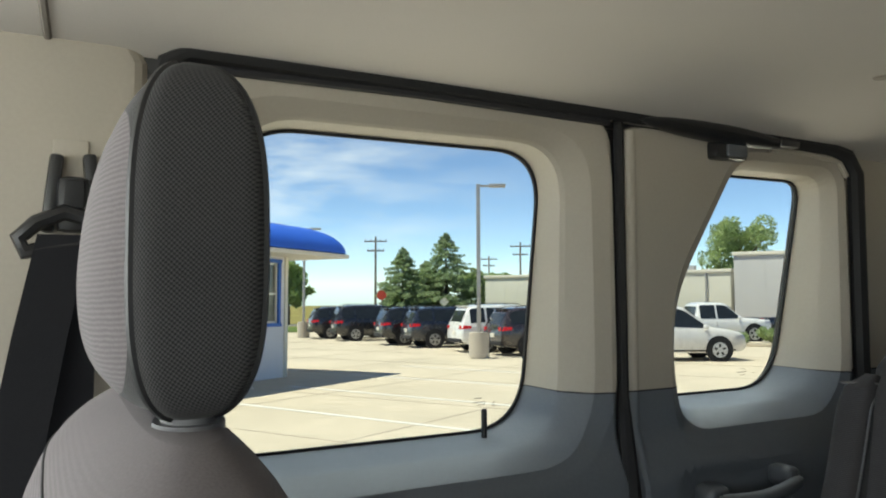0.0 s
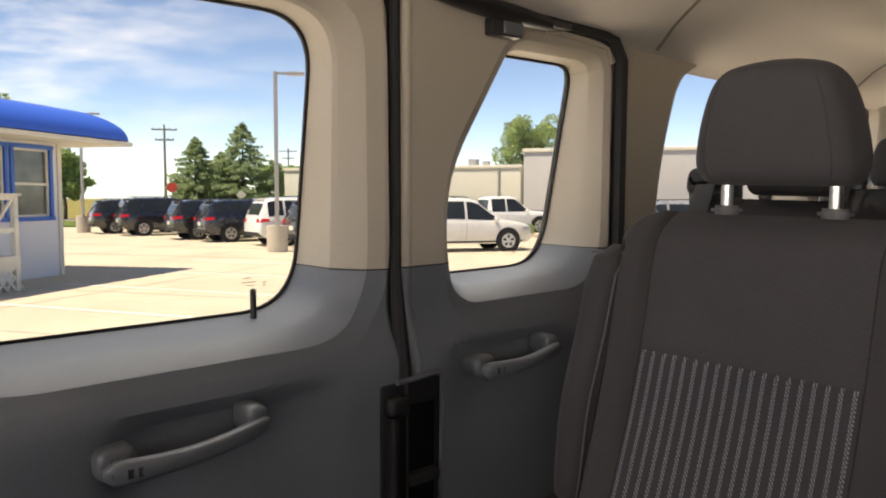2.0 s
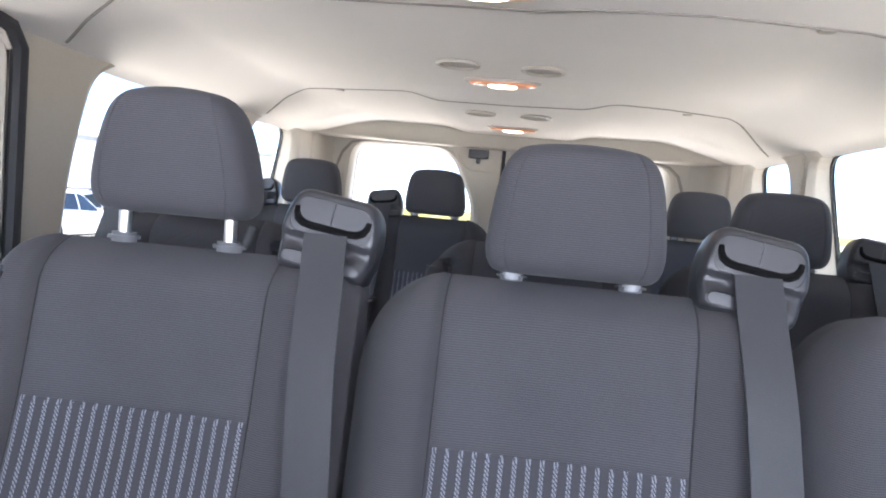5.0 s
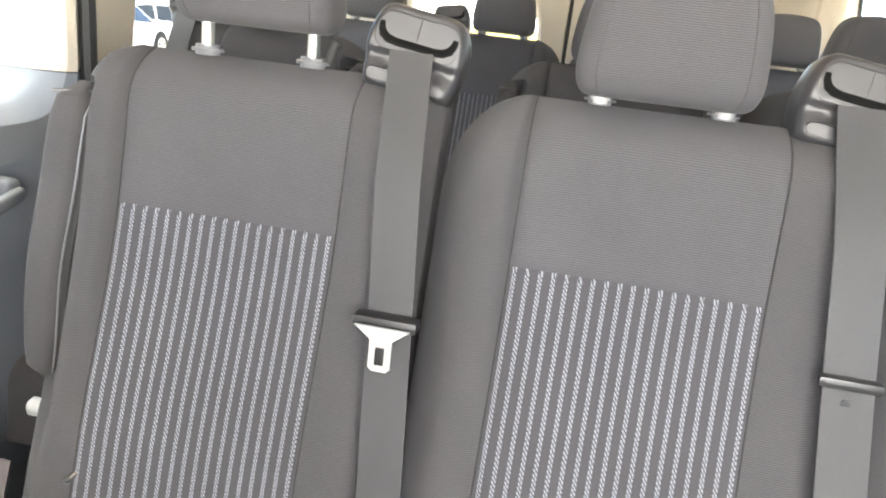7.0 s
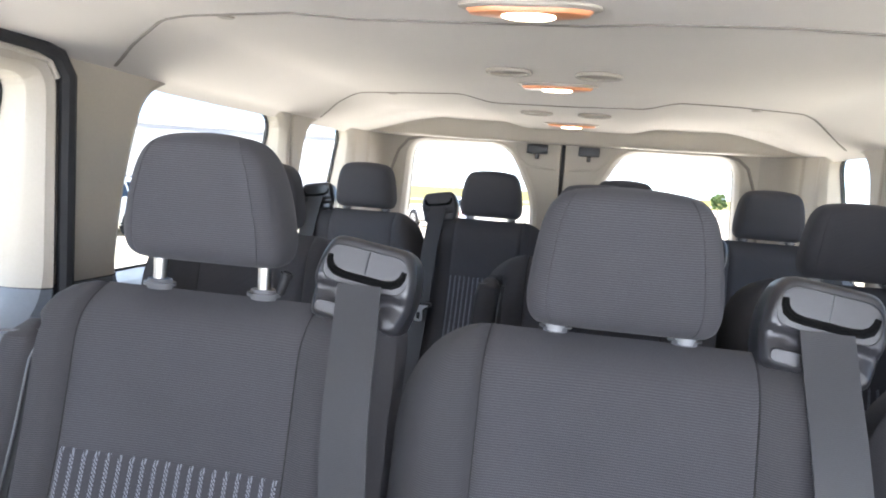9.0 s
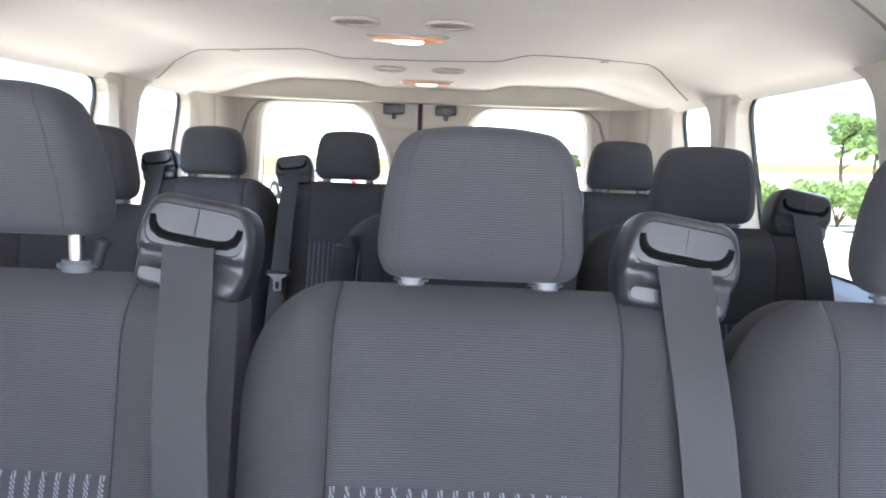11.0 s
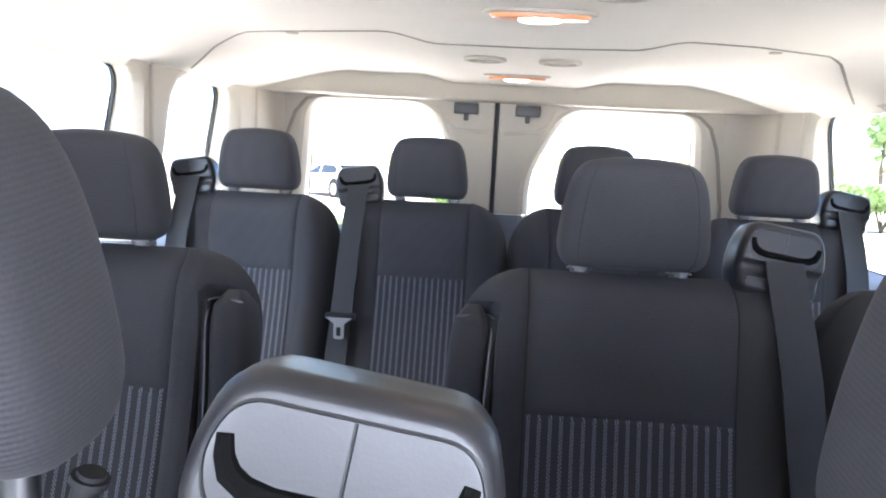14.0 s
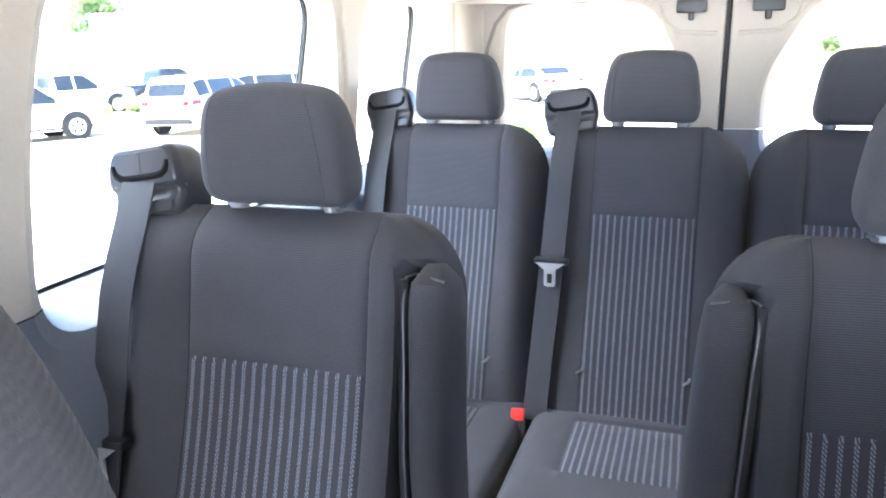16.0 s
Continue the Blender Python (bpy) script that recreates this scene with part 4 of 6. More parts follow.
def headrest(root, m, z0, width=0.200, height=0.148, lift=0.0, cloth_mat=None, y_off=0.0, taper=0.20):
    """A rounded trapezoid headrest with a welt down each side, on two posts with collars."""
    rings = []
    n, rows = 44, 26

    def ring_at(s, grow=1.0):
        # s from -1 (bottom) to 1 (top)
        w = width / 2 * (1.0 - taper * ((s + 1) / 2) ** 1.7 - 0.05 * max(0, -s - 0.6))
        dpt = 0.050 * (1.0 - 0.10 * max(0.0, s) - 0.06 * max(0.0, -s))
        deep = (1 - abs(s) ** 6.0) ** (1 / 2.8)
        e = (1 - abs(s) ** (3.6 if s > 0 else 5.0)) ** (1 / (2.6 if s > 0 else 3.2))
        z = z0 + height * (s + 1) / 2
        lean = -0.011 * (s + 1) / 2
        # crown of the top edge
        out = []
        for k_ in range(n):
            t = TAU * k_ / n
            cx = math.copysign(abs(math.cos(t)) ** 0.42, math.cos(t))
            cy = math.copysign(abs(math.sin(t)) ** 0.52, math.sin(t))
            ee = 0.72 + 0.28 * e
            x = cx * w * ee * grow
            yy = cy * dpt * deep * grow
            zc = z - 0.010 * max(0.0, s) ** 3 * abs(x / w) ** 2
            out.append((m * x, lean + yy + y_off, zc))
        return out
    S = [-1 + 2 * i / rows for i in range(rows + 1)]
    S = [math.copysign(1 - (1 - abs(s)) ** 1.7, s) for s in S]
    rings = [ring_at(s) for s in S]
    head = part("headrest", loft(rings, cap_first=True, cap_last=True), cloth_mat or CLOTH, root, "ribbed charcoal cloth headrest", angle=60)
    for sx in (-1, 1):
        pts = []
        for s in [-0.93 + 1.86 * i / 30 for i in range(31)]:
            r = ring_at(s)
            idx = 29 if sx < 0 else 37
            pts.append(r[idx])
        part("welt", tube(pts, 0.0008, n=6), CLOTH_SIDE, head, "stitched welt")
    for sx in (-0.066, 0.066):
        part("post", cyl(0.0075, z0 + 0.03 - 1.056, (m * sx, y_off * 0.5, (z0 + 0.03 + 1.056) / 2), n=14), CHROME, root, "bright steel post")
        bm = cyl(0.017 if lift > 0 else 0.015, 0.012 if lift > 0 else 0.010, (m * sx, 0, 1.0605), Matrix.Diagonal((1.15, 0.9, 1, 1)), bevel=0.004, n=20)
        part("post_collar", bm, COLLAR, root, "mid-grey plastic collar")
        if lift <= 0:
            part("sleeve", cyl(0.010, 0.010, (m * sx, -0.006, 1.0625), bevel=0.002, n=16), PALE_PLASTIC, root, "pale grey plastic sleeve")
    if lift > 0:
        b = cyl(0.0055, 0.024, (m * 0.088, 0.002, 1.073), Matrix.Rotation(radians(m * 18), 4, "Y"), bevel=0.002, n=12)
        cyl(0.0075, 0.007, (m * 0.092, 0.002, 1.085), Matrix.Rotation(radians(m * 18), 4, "Y"), bevel=0.002, n=12, bm=b)
        part("release_button", b, RUBBER, root, "small black release button")


def belt_guide(root, m, cx, tilt=-9):
    """The grey plastic belt outlet on the backrest's shoulder: a hood with a cover plate, a slot, a hollow and a button."""
    base = Matrix.Translation((m * cx, 0.004, 1.083)) @ Matrix.Rotation(radians(-m * tilt), 4, "Y") @ Matrix.Rotation(radians(-10), 4, "X")

    def P(a, b, c):
        return base @ Vector((m * a, c, b))

    def face(a, b, g):
        # front face: rounded rim, and a hollow across it below the cover plate
        hollow = 0.0075 * sstep(-0.005, -0.011, b) * sstep(-0.028, -0.020, b)
        rim = 0.011 * max(0.0, (g - 0.86) / 0.14) ** 2.2
        return -0.032 + hollow + rim
    out = round_poly([(-0.050, -0.047), (0.050, -0.047), (0.0575, -0.010), (0.0565, 0.018), (0.046, 0.047), (-0.046, 0.047), (-0.0565, 0.018), (-0.0575, -0.010)], [0.010, 0.010, 0.02, 0.025, 0.020, 0.020, 0.025, 0.02], 5)
    rings = []
    for grow, drop, y in ((0.70, 0.012, 0.052), (0.84, 0.007, 0.047), (0.94, 0.003, 0.036), (0.99, 0.0, 0.020), (1.01, 0.0, 0.0), (1.0, 0.0, -0.016)):
        rings.append([P(a * grow, b * grow - drop, y) for a, b in out])
    for g in (1.0, 0.975, 0.95, 0.92, 0.89, 0.86, 0.80, 0.74, 0.68, 0.62, 0.56, 0.50, 0.44, 0.38, 0.32, 0.26, 0.2, 0.1, 0.02):
        rings.append([P(a * g, b * g, face(a * g, b * g, g)) for a, b in out])
    guide = part("belt_guide", loft(rings, cap_first=True, cap_last=True), SILVER, root, "satin grey plastic belt outlet", angle=50)
    line = round_poly([(-0.044, -0.004), (0.044, -0.004), (0.050, 0.016), (0.041, 0.037), (-0.041, 0.037), (-0.050, 0.016)], [0.010, 0.010, 0.012, 0.012, 0.012, 0.012], 5)
    part("cover_line", tube([P(a, b, -0.0318) for a, b in line], 0.0009, closed=True, n=5), BLACK, guide)
    part("cover_seam", tube([P(0, 0.036, -0.0320), P(0, 0.010, -0.0320)], 0.0008, n=5), BLACK, guide)
    # the slot is a solid bar; its near-black colour paints the unlit depth
    half = [(0.0425, 0.0235), (0.0415, 0.0165), (0.0385, 0.0105), (0.032, 0.0065), (0.022, 0.0050)]
    slot = [P(-a, b, -0.0312) for a, b in half] + [P(a, b, -0.0312) for a, b in reversed(half)]
    part("slot", tube(slot, [0.0034, 0.0042, 0.0050, 0.0050, 0.0046, 0.0046, 0.0050, 0.0050, 0.0042, 0.0034], n=8, flat=0.9), MOUTH, guide, "U-shaped belt slot, its dark depth put into the colour")
    but = round_poly([(-0.046, -0.040), (-0.014, -0.040), (-0.014, -0.026), (-0.046, -0.026)], 0.0065, 4)
    part("button", loft([[P(a, b, -0.028) for a, b in but], [P(-0.030 + (a + 0.030) * 0.9, -0.033 + (b + 0.033) * 0.85, -0.0330) for a, b in but]], cap_last=True), SILVER, guide)
    part("button_line", tube([P(a, b, -0.0316) for a, b in but], 0.0007, closed=True, n=5), BLACK, guide)
    return base


def seat_belt(root, m, cx, drop=0.30, tongue=True, slant=0.045):
    """Webbing from the outlet down the backrest, a stop bar and a tongue."""
    pts = []
    for i in range(15):
        s = i / 14
        z = 1.088 - (1.088 - 0.47) * s
        v = BACK_H - (TOP_Z - z) / math.cos(TILT_B)
        vv = min(max(v, 0), BACK_H)
        y = back_point(0, vv, 0.076, m)[1]
        k_ = sstep(1.10, 0.93, z)
        y = (-0.033 - 0.25 * (1.088 - z)) * (1 - k_) + y * k_
        pts.append((m * (cx + slant * s * 1.3), y - 0.004 * math.sin(math.pi * s), z))
    belt = part("seat_belt", strap(pts, 0.049, (1, 0, 0), 0.0012), WEBBING, root, "black woven belt webbing")
    z = 1.078 - drop
    s = drop / (1.078 - 0.47)
    yb = pts[min(14, int(s * 14))][1]
    x = m * (cx + slant * s * 1.3)
    if tongue:
        part("tongue_grip", box((0.070, 0.022, 0.014), (x, yb - 0.014, z), 0.005), BLACK, belt, "black plastic tongue grip")
        bm = loft([[(x + a, yb - 0.030, z + b) for a, b in ((-0.030, 0.0), (-0.012, -0.014), (-0.012, -0.046), (-0.008, -0.050), (0.008, -0.050), (0.012, -0.046), (0.012, -0.014), (0.030, 0.0))], [(x + a, yb - 0.033, z + b) for a, b in ((-0.030, 0.0), (-0.012, -0.014), (-0.012, -0.046), (-0.008, -0.050), (0.008, -0.050), (0.012, -0.046), (0.012, -0.014), (0.030, 0.0))]], cap_first=True, cap_last=True)
        part("tongue", bm, STEEL, belt, "bright steel belt tongue")
        part("tongue_hole", box((0.010, 0.002, 0.020), (x, yb - 0.0335, z - 0.032), 0.0008), BLACK, belt)
    else:
        part("belt_stop", box((0.062, 0.014, 0.012), (x, yb - 0.014, z), 0.005), BLACK, belt)
        part("button", cyl(0.006, 0.005, (x, yb - 0.014, z - 0.022), Matrix.Rotation(radians(90), 4, "X"), bevel=0.0015, n=14), SILVER, belt)


def cushion(root, m, half, side_w, strip_w):
    """Seat cushion with a striped middle."""
    L = 0.47
    V = [0, 0.006, 0.02, 0.05, 0.065, 0.072, 0.08, 0.12, 0.18, 0.24, 0.281, 0.290, 0.297, 0.33, 0.375, 0.42, 0.445, 0.46, 0.467, 0.47]
    xa, xb = -half - side_w - 0.004, half + strip_w + 0.004
    row = [xa, xa + 0.004, xa + 0.015, xa + 0.03, xa + 0.05, -half - 0.012, -half, -half + 0.01] + [-half + 2 * half * i / 10 for i in range(1, 10)] + [half - 0.01, half, half + 0.012, xb - 0.05, xb - 0.03, xb - 0.015, xb - 0.004, xb]
    U = [row for _ in V]
    iL, iR = 6, 18

    def pos(i, j):
        u, v = row[i], V[j]
        e = min((u - xa) * 1.5, (xb - u) * 1.5, L - v, v + 0.01)
        z = 0.415 + 0.068 - (round_edge(e, 0.05) if e < 0.05 else 0) - 0.10 * (1 if e <= 1e-6 else 0)
        z += 0.022 * v / L
        if i < iL or i > iR:
            z += 0.003
        elif V[j] < 0.07 or V[j] > 0.293:
            z += 0.003
        elif i in (iL, iR) or V[j] in (0.072, 0.290):
            z -= 0.005
        return (m * u, -0.165 - v, z)
    made = grid_parts(U, V, pos, lambda i, j: "mid" if iL <= i < iR and 0.07 <= V[j] < 0.289 else "edge", -m)
    c = part("cushion", made["edge"], CLOTH_SIDE, root, "charcoal cloth seat cushion")
    part("cushion_panel", made["mid"], CLOTH_STRIPE, c, "cloth with pale stripes")
    part("seat_base", box((0.40, 0.40, 0.36), (0, -0.36, 0.18), 0.02), BLACK, root, "black seat frame and base")


def armrest(root, m, x):
    """The padded armrest folded up against the bolster, with a pale edge along its cover."""
    rings = []
    for i in range(19):
        s = i / 18
        v = 0.172 + 0.375 * s
        e = (1 - abs(2 * s - 1) ** 9) ** 0.5
        w = 0.027 * (0.82 + 0.18 * sstep(0, 0.3, s)) * (0.35 + 0.65 * e)
        d = 0.050 * (0.3 + 0.7 * e)
        ring = []
        for k_ in range(20):
            t = TAU * k_ / 20
            a = math.copysign(abs(math.cos(t)) ** 0.6, math.cos(t)) * w
            b = math.copysign(abs(math.sin(t)) ** 0.6, math.sin(t)) * d
            ring.append(back_point(x + a - 0.022 * (1 - s), v, 0.012 + b - 0.03 * sstep(0.5, 0.0, s), m))
        rings.append(ring)
    a = part("armrest", loft(rings, cap_first=True, cap_last=True), CLOTH_SIDE, root, "folded-up charcoal cloth armrest")
    sgn = 1 if x < 0 else -1
    pts = [back_point(x + sgn * 0.027 - 0.022 * (1 - (v - 0.172) / 0.375), v, 0.056 - 0.03 * sstep(0.5, 0.0, (v - 0.165) / 0.372) - 0.012 * sstep(0.50, 0.532, v), m) for v in [0.19 + 0.342 * i / 24 for i in range(25)]]
    pts += [back_point(x + sgn * (0.028 - 0.05 * i / 5), 0.536 - 0.001 * i, 0.028 + 0.005 * i, m) for i in range(1, 6)]
    part("piping", tube(pts, 0.0016, n=6), PIPING_PALE, a, "glossy black cover edge")
    # black tube laid along the gap to paint in its shade
    gap = [back_point(x + sgn * 0.031 - 0.022 * (1 - (v - 0.172) / 0.375), v, 0.046 - 0.03 * sstep(0.35, 0.165, v), m) for v in [0.17 + 0.36 * i / 10 for i in range(11)]]
    part("gap_shade", tube(gap, 0.007, n=6), RUBBER, a, "black tube painting in the gap's shade")
    part("hinge", cyl(0.012, 0.03, back_point(x - 0.020, 0.135, 0.0, m), Matrix.Rotation(radians(90), 4, "Y"), bevel=0.003, n=16), PALE_PLASTIC, a, "pale grey hinge cover")


def passenger_seat(x, y, m, lift, label, narrow=False, arm=False, tongue=True, drop=0.30, group="seats in rows", rise=0.0, trim=0.0, slant=0.045):
    half = 0.1058 if narrow else 0.134
    side_w, strip_w = (0.096, 0.091) if narrow else (0.094, 0.096)
    root = empty("passenger_seat", pose(x, y, rise), label, "seat", group=group)
    backrest(root, m, half, side_w, strip_w, arm, half - trim)
    headrest(root, m, 1.064 + lift, lift=lift, taper=0.33 if lift > 0 else 0.20)
    gx = half + (0.058 if narrow else 0.056)
    belt_guide(root, m, gx)
    seat_belt(root, m, gx, drop, tongue, slant)
    cushion(root, m, half, side_w, strip_w)
    for sx in (-1, 1):
        hx, hy, hz = back_point(sx * half, 0.085, 0.050, m)
        part("hook", tube([(hx - 0.006, hy, hz - 0.008), (hx - 0.005, hy - 0.008, hz), (hx + 0.003, hy - 0.009, hz + 0.006), (hx + 0.006, hy, hz + 0.010)], 0.0028, n=6), CHROME, root, "small bright steel hook")
    if arm:
        armrest(root, m, -(half + 0.071))
    return root


SEAT_LABEL = "charcoal cloth seat with striped panel"
ROW2, ROW3, ROW4 = 1.04, 1.797, 2.625
passenger_seat(-0.330, ROW2, 1, 0.028, "charcoal cloth seat by the side door, headrest raised, armrest folded up", arm=True, drop=0.262)
passenger_seat(0.135, ROW2, 1, 0.0, SEAT_LABEL + " amid the bench", tongue=False, drop=0.245)
passenger_seat(0.600, ROW2, 1, 0.0, SEAT_LABEL + " by the driver's side wall", drop=0.30)
passenger_seat(-0.627, ROW3, -1, 0.0, "single charcoal cloth seat by the window with its armrest folded up", arm=True, trim=0.026, slant=0.018)
passenger_seat(0.105, ROW3, 1, 0.0, "charcoal cloth seat beside the aisle with its armrest folded up", arm=True)
passenger_seat(0.582, ROW3, 1, 0.0, SEAT_LABEL + " by the driver's side wall")
for x, m in ((-0.645, -1), (-0.232, -1), (0.172, 1), (0.592, 1)):
    passenger_seat(x, ROW4, m, 0.0, SEAT_LABEL + " in the rear row", narrow=True, drop=0.288, rise=0.018, slant=0.022)

# loose pale strap ends beside the first bench
root = empty("belt_strap", pose(0, 0, 0), "pale grey webbing strap folded down beside the bench", "strap")
part("webbing", strap([(-0.600, 0.905, 0.53), (-0.612, 0.900, 0.47), (-0.622, 0.898, 0.43), (-0.630, 0.895, 0.40), (-0.648, 0.89, 0.345)], 0.020, (0.9, 0.3, -0.2)), CLOTH_PALE, root)
part("webbing", strap([(-0.628, 0.890, 0.410), (-0.645, 0.888, 0.400), (-0.670, 0.890, 0.385), (-0.692, 0.895, 0.366), (-0.706, 0.905, 0.345)], 0.024, (0.35, 0.2, 0.9)), CLOTH_PALE, root)
part("webbing", strap([(-0.600, 0.900, 0.445), (-0.612, 0.897, 0.415), (-0.632, 0.893, 0.37), (-0.655, 0.89, 0.33)], 0.012, (0.8, 0.5, 0.1)), CLOTH_PALE, root)

# red-topped buckle between two rear cushions
root = empty("belt_buckle", pose(-0.452, 2.36, 0.485, -25, 0, 8), "black belt buckle with a red push button between rear cushions", "belt buckle")
part("housing", box((0.034, 0.026, 0.07), (0, 0, -0.02), 0.006), BLACK, root)
part("push_button", box((0.028, 0.020, 0.026), (0, -0.003, 0.024), 0.004), RED, root, "red plastic push button")

# ---------------------------------------------------------------- front passenger seat
root = empty("front_seat", pose(-0.375, 0.120, 0, 0, 0, 0), "front passenger seat in pale and dark grey cloth seen from behind", "seat")
SEC = []
for i in range(29):
    q = 0.61 * (1 - i / 28) ** 2.2
    z = 1.060 - q
    w = 0.258 * (0.50 + 0.50 * (1 - math.exp(-q / 0.030))) * (0.95 + 0.05 * sstep(0.0, 0.3, q))
    d = 0.018 + 0.048 * (1 - math.exp(-q / 0.030))
    yc = -0.006 - 0.150 * q
    SEC.append([(math.copysign(abs(math.cos(t)) ** 0.62, math.cos(t)) * w, yc + math.copysign(abs(math.sin(t)) ** 0.7, math.sin(t)) * d, z) for t in [TAU * q_ / 40 for q_ in range(40)]])
bk = part("backrest", loft(SEC, cap_first=True, cap_last=True), CLOTH_BACK, root, "dark grey cloth backrest", angle=60)
part("seam", tube([(x * 1.003, y * 1.003, z) for x, y, z in SEC[20]], 0.0009, closed=True, n=5), STITCH, bk, "stitched seam")
# headrest: pale front and rear faces, dark mesh gusset round the side with a welt on both edges
HW, HH, HD, HZ = 0.104, 0.172, 0.0345, 1.064
SIDE, CUT = 0.30, 0.88          # squareness of the plan, and where the gusset meets the faces


def hr_size(s):
    e = (1 - abs(s) ** 3.6) ** (1 / 2.2)
    return HZ + HH * (s + 1) / 2, HW * (1 - 0.06 * max(0, s) ** 2) * (0.80 + 0.20 * e), HD * (1 - 0.10 * max(0, s) ** 2) * (0.10 + 0.90 * e), e


def hr_ring(s):
    z, w, d, e = hr_size(s)
    out = []
    for t in [TAU * q / 64 for q in range(64)]:
        cx, cy = (math.copysign(abs(v) ** SIDE, v) for v in (math.cos(t), math.sin(t)))
        swell = (0.014 if cy < 0 else 0.006) * (1 - abs(cx) ** 3) * e * (1 - 0.75 * sstep(-0.3, 1.0, s)) * max(0.0, abs(cy) - CUT) / (1 - CUT)
        out.append((cx * w, cy * d - 0.002 + math.copysign(swell, cy), z))
    return out


S = [-1 + 2 * i / 32 for i in range(33)]
S = [math.copysign(1 - (1 - abs(s)) ** 1.6, s) for s in S]
full = loft([hr_ring(s) for s in S], cap_first=True, cap_last=True)
gusset = cut(full, (0, -HD * CUT - 0.002, 0), (0, 1, 0), True)
face = cut(full, (0, -HD * CUT - 0.002, 0), (0, 1, 0), False)
full.free()
hr = part("headrest", gusset, CLOTH_MESH, root, "headrest with a black mesh cloth side", angle=60)
part("headrest_face", face, CLOTH_PALE, hr, "pale grey cloth face", angle=60)
for fy in (-CUT, CUT):
    for sx in (-1, 1):
        pts = []
        for s in [math.sin(q) * 0.985 for q in [-math.pi / 2 + math.pi * i / 40 for i in range(41)]]:
            z, w, d, e = hr_size(s)
            sn = CUT ** (1 / SIDE)
            pts.append((sx * (1 - sn * sn) ** (SIDE / 2) * w * 1.004, fy * d - 0.002, z))
        part("welt", tube(pts, 0.0022, n=6), PIPING, hr, "black welt")
for sx in (-0.07, 0.07):
    part("post", cyl(0.007, 0.06, (sx, -0.004, 1.055), n=12), CHROME, root)
    part("post_collar", cyl(0.019, 0.012, (sx, -0.002, 1.060), Matrix.Diagonal((1.2, 0.9, 1, 1)), bevel=0.004, n=20), COLLAR, root, "dark plastic collar")
part("cushion", box((0.46, 0.46, 0.14), (0, -0.32, 0.42), 0.05, segments=3), CLOTH_PALE, root, "pale grey cloth cushion")
part("seat_base", box((0.42, 0.44, 0.34), (0, -0.30, 0.17), 0.02), BLACK, root)
# buckle-strap bits by the pillar
part("label_tag", box((0.002, 0.020, 0.05), (-0.20, 0.03, 0.94), 0.0), BLACK, root, "black cloth tag with plain pale bars")


# ---------------------------------------------------------------- outside: the car park
G = pose(0.129, 0.028, -0.65, -1.597, 0.026, 62.309)     # the lot slopes gently under the van


def out_pose(x, y, z=0.0, turn=0.0):
    return G @ pose(x, y, z, 0, 0, turn)


CONCRETE = mat("pale_concrete", (0.55, 0.478, 0.365), 0.9, vary=0.16, scale=0.35, fine=3.0, bump=0.3, bump_scale=40, spec=0.2)
FIELD = mat("dry_field", (0.24, 0.21, 0.07), 1.0, vary=0.35, scale=0.02, fine=0.3, bump=0.3, bump_scale=3, spec=0.1)
GRASS = mat("mown_grass", (0.12, 0.17, 0.045), 1.0, vary=0.3, scale=0.3, fine=6, bump=0.4, bump_scale=20, spec=0.1)
ROAD = mat("grey_road", (0.30, 0.28, 0.26), 0.9, vary=0.1, scale=0.5, fine=8, bump=0.2, bump_scale=60)
LINE = mat("white_road_paint", (0.72, 0.70, 0.64), 0.8, vary=0.12, scale=2, fine=30, bump=0.1)
JOINT = mat("concrete_joint", (0.44, 0.375, 0.30), 0.95, vary=0.1, bump=0.1)
WHITE_SIDING = mat("white_siding", (0.74, 0.73, 0.75), 0.7, vary=0.05, scale=1, fine=20, bump=0.1, bump_scale=60)
BLUE = mat("blue_canopy_vinyl", (0.028, 0.13, 0.62), 0.5, vary=0.08, scale=1, fine=15, bump=0.1, bump_scale=50)
BLUE_TRIM = mat("blue_painted_trim", (0.035, 0.14, 0.50), 0.5, vary=0.08, bump=0.05)
CREAM = mat("cream_painted_wood", (0.70, 0.66, 0.56), 0.7, vary=0.06, scale=2, fine=25, bump=0.15, bump_scale=40)
DARK_GLASS = mat("dark_window_glass", (0.02, 0.023, 0.024), 0.06, vary=0.3, scale=1.2, fine=6, bump=0.0, spec=0.6)
# interior and greenish reflection are painted into this mottled base colour
BOOTH_GLASS = mat("booth_window_glass", (0.13, 0.13, 0.105), 0.08, vary=0.6, scale=1.1, fine=3, bump=0.0, spec=0.6)
GALV = mat("galvanised_steel", (0.42, 0.41, 0.39), 0.5, metal=0.6, vary=0.1, bump=0.05)
WALL_CREAM = mat("cream_metal_siding", (0.60, 0.58, 0.50), 0.7, vary=0.05, scale=0.3, fine=5, bump=0.1, bump_scale=20)
WALL_GREY = mat("grey_metal_siding", (0.46, 0.45, 0.44), 0.7, vary=0.05, scale=0.3, fine=5, bump=0.1, bump_scale=20)
WOOD = mat("weathered_pole_wood", (0.27, 0.24, 0.21), 0.9, vary=0.2, scale=3, fine=40)
BARK = mat("tree_bark", (0.10, 0.08, 0.06), 0.95, vary=0.3, scale=4, fine=30, bump=0.5, bump_scale=30)


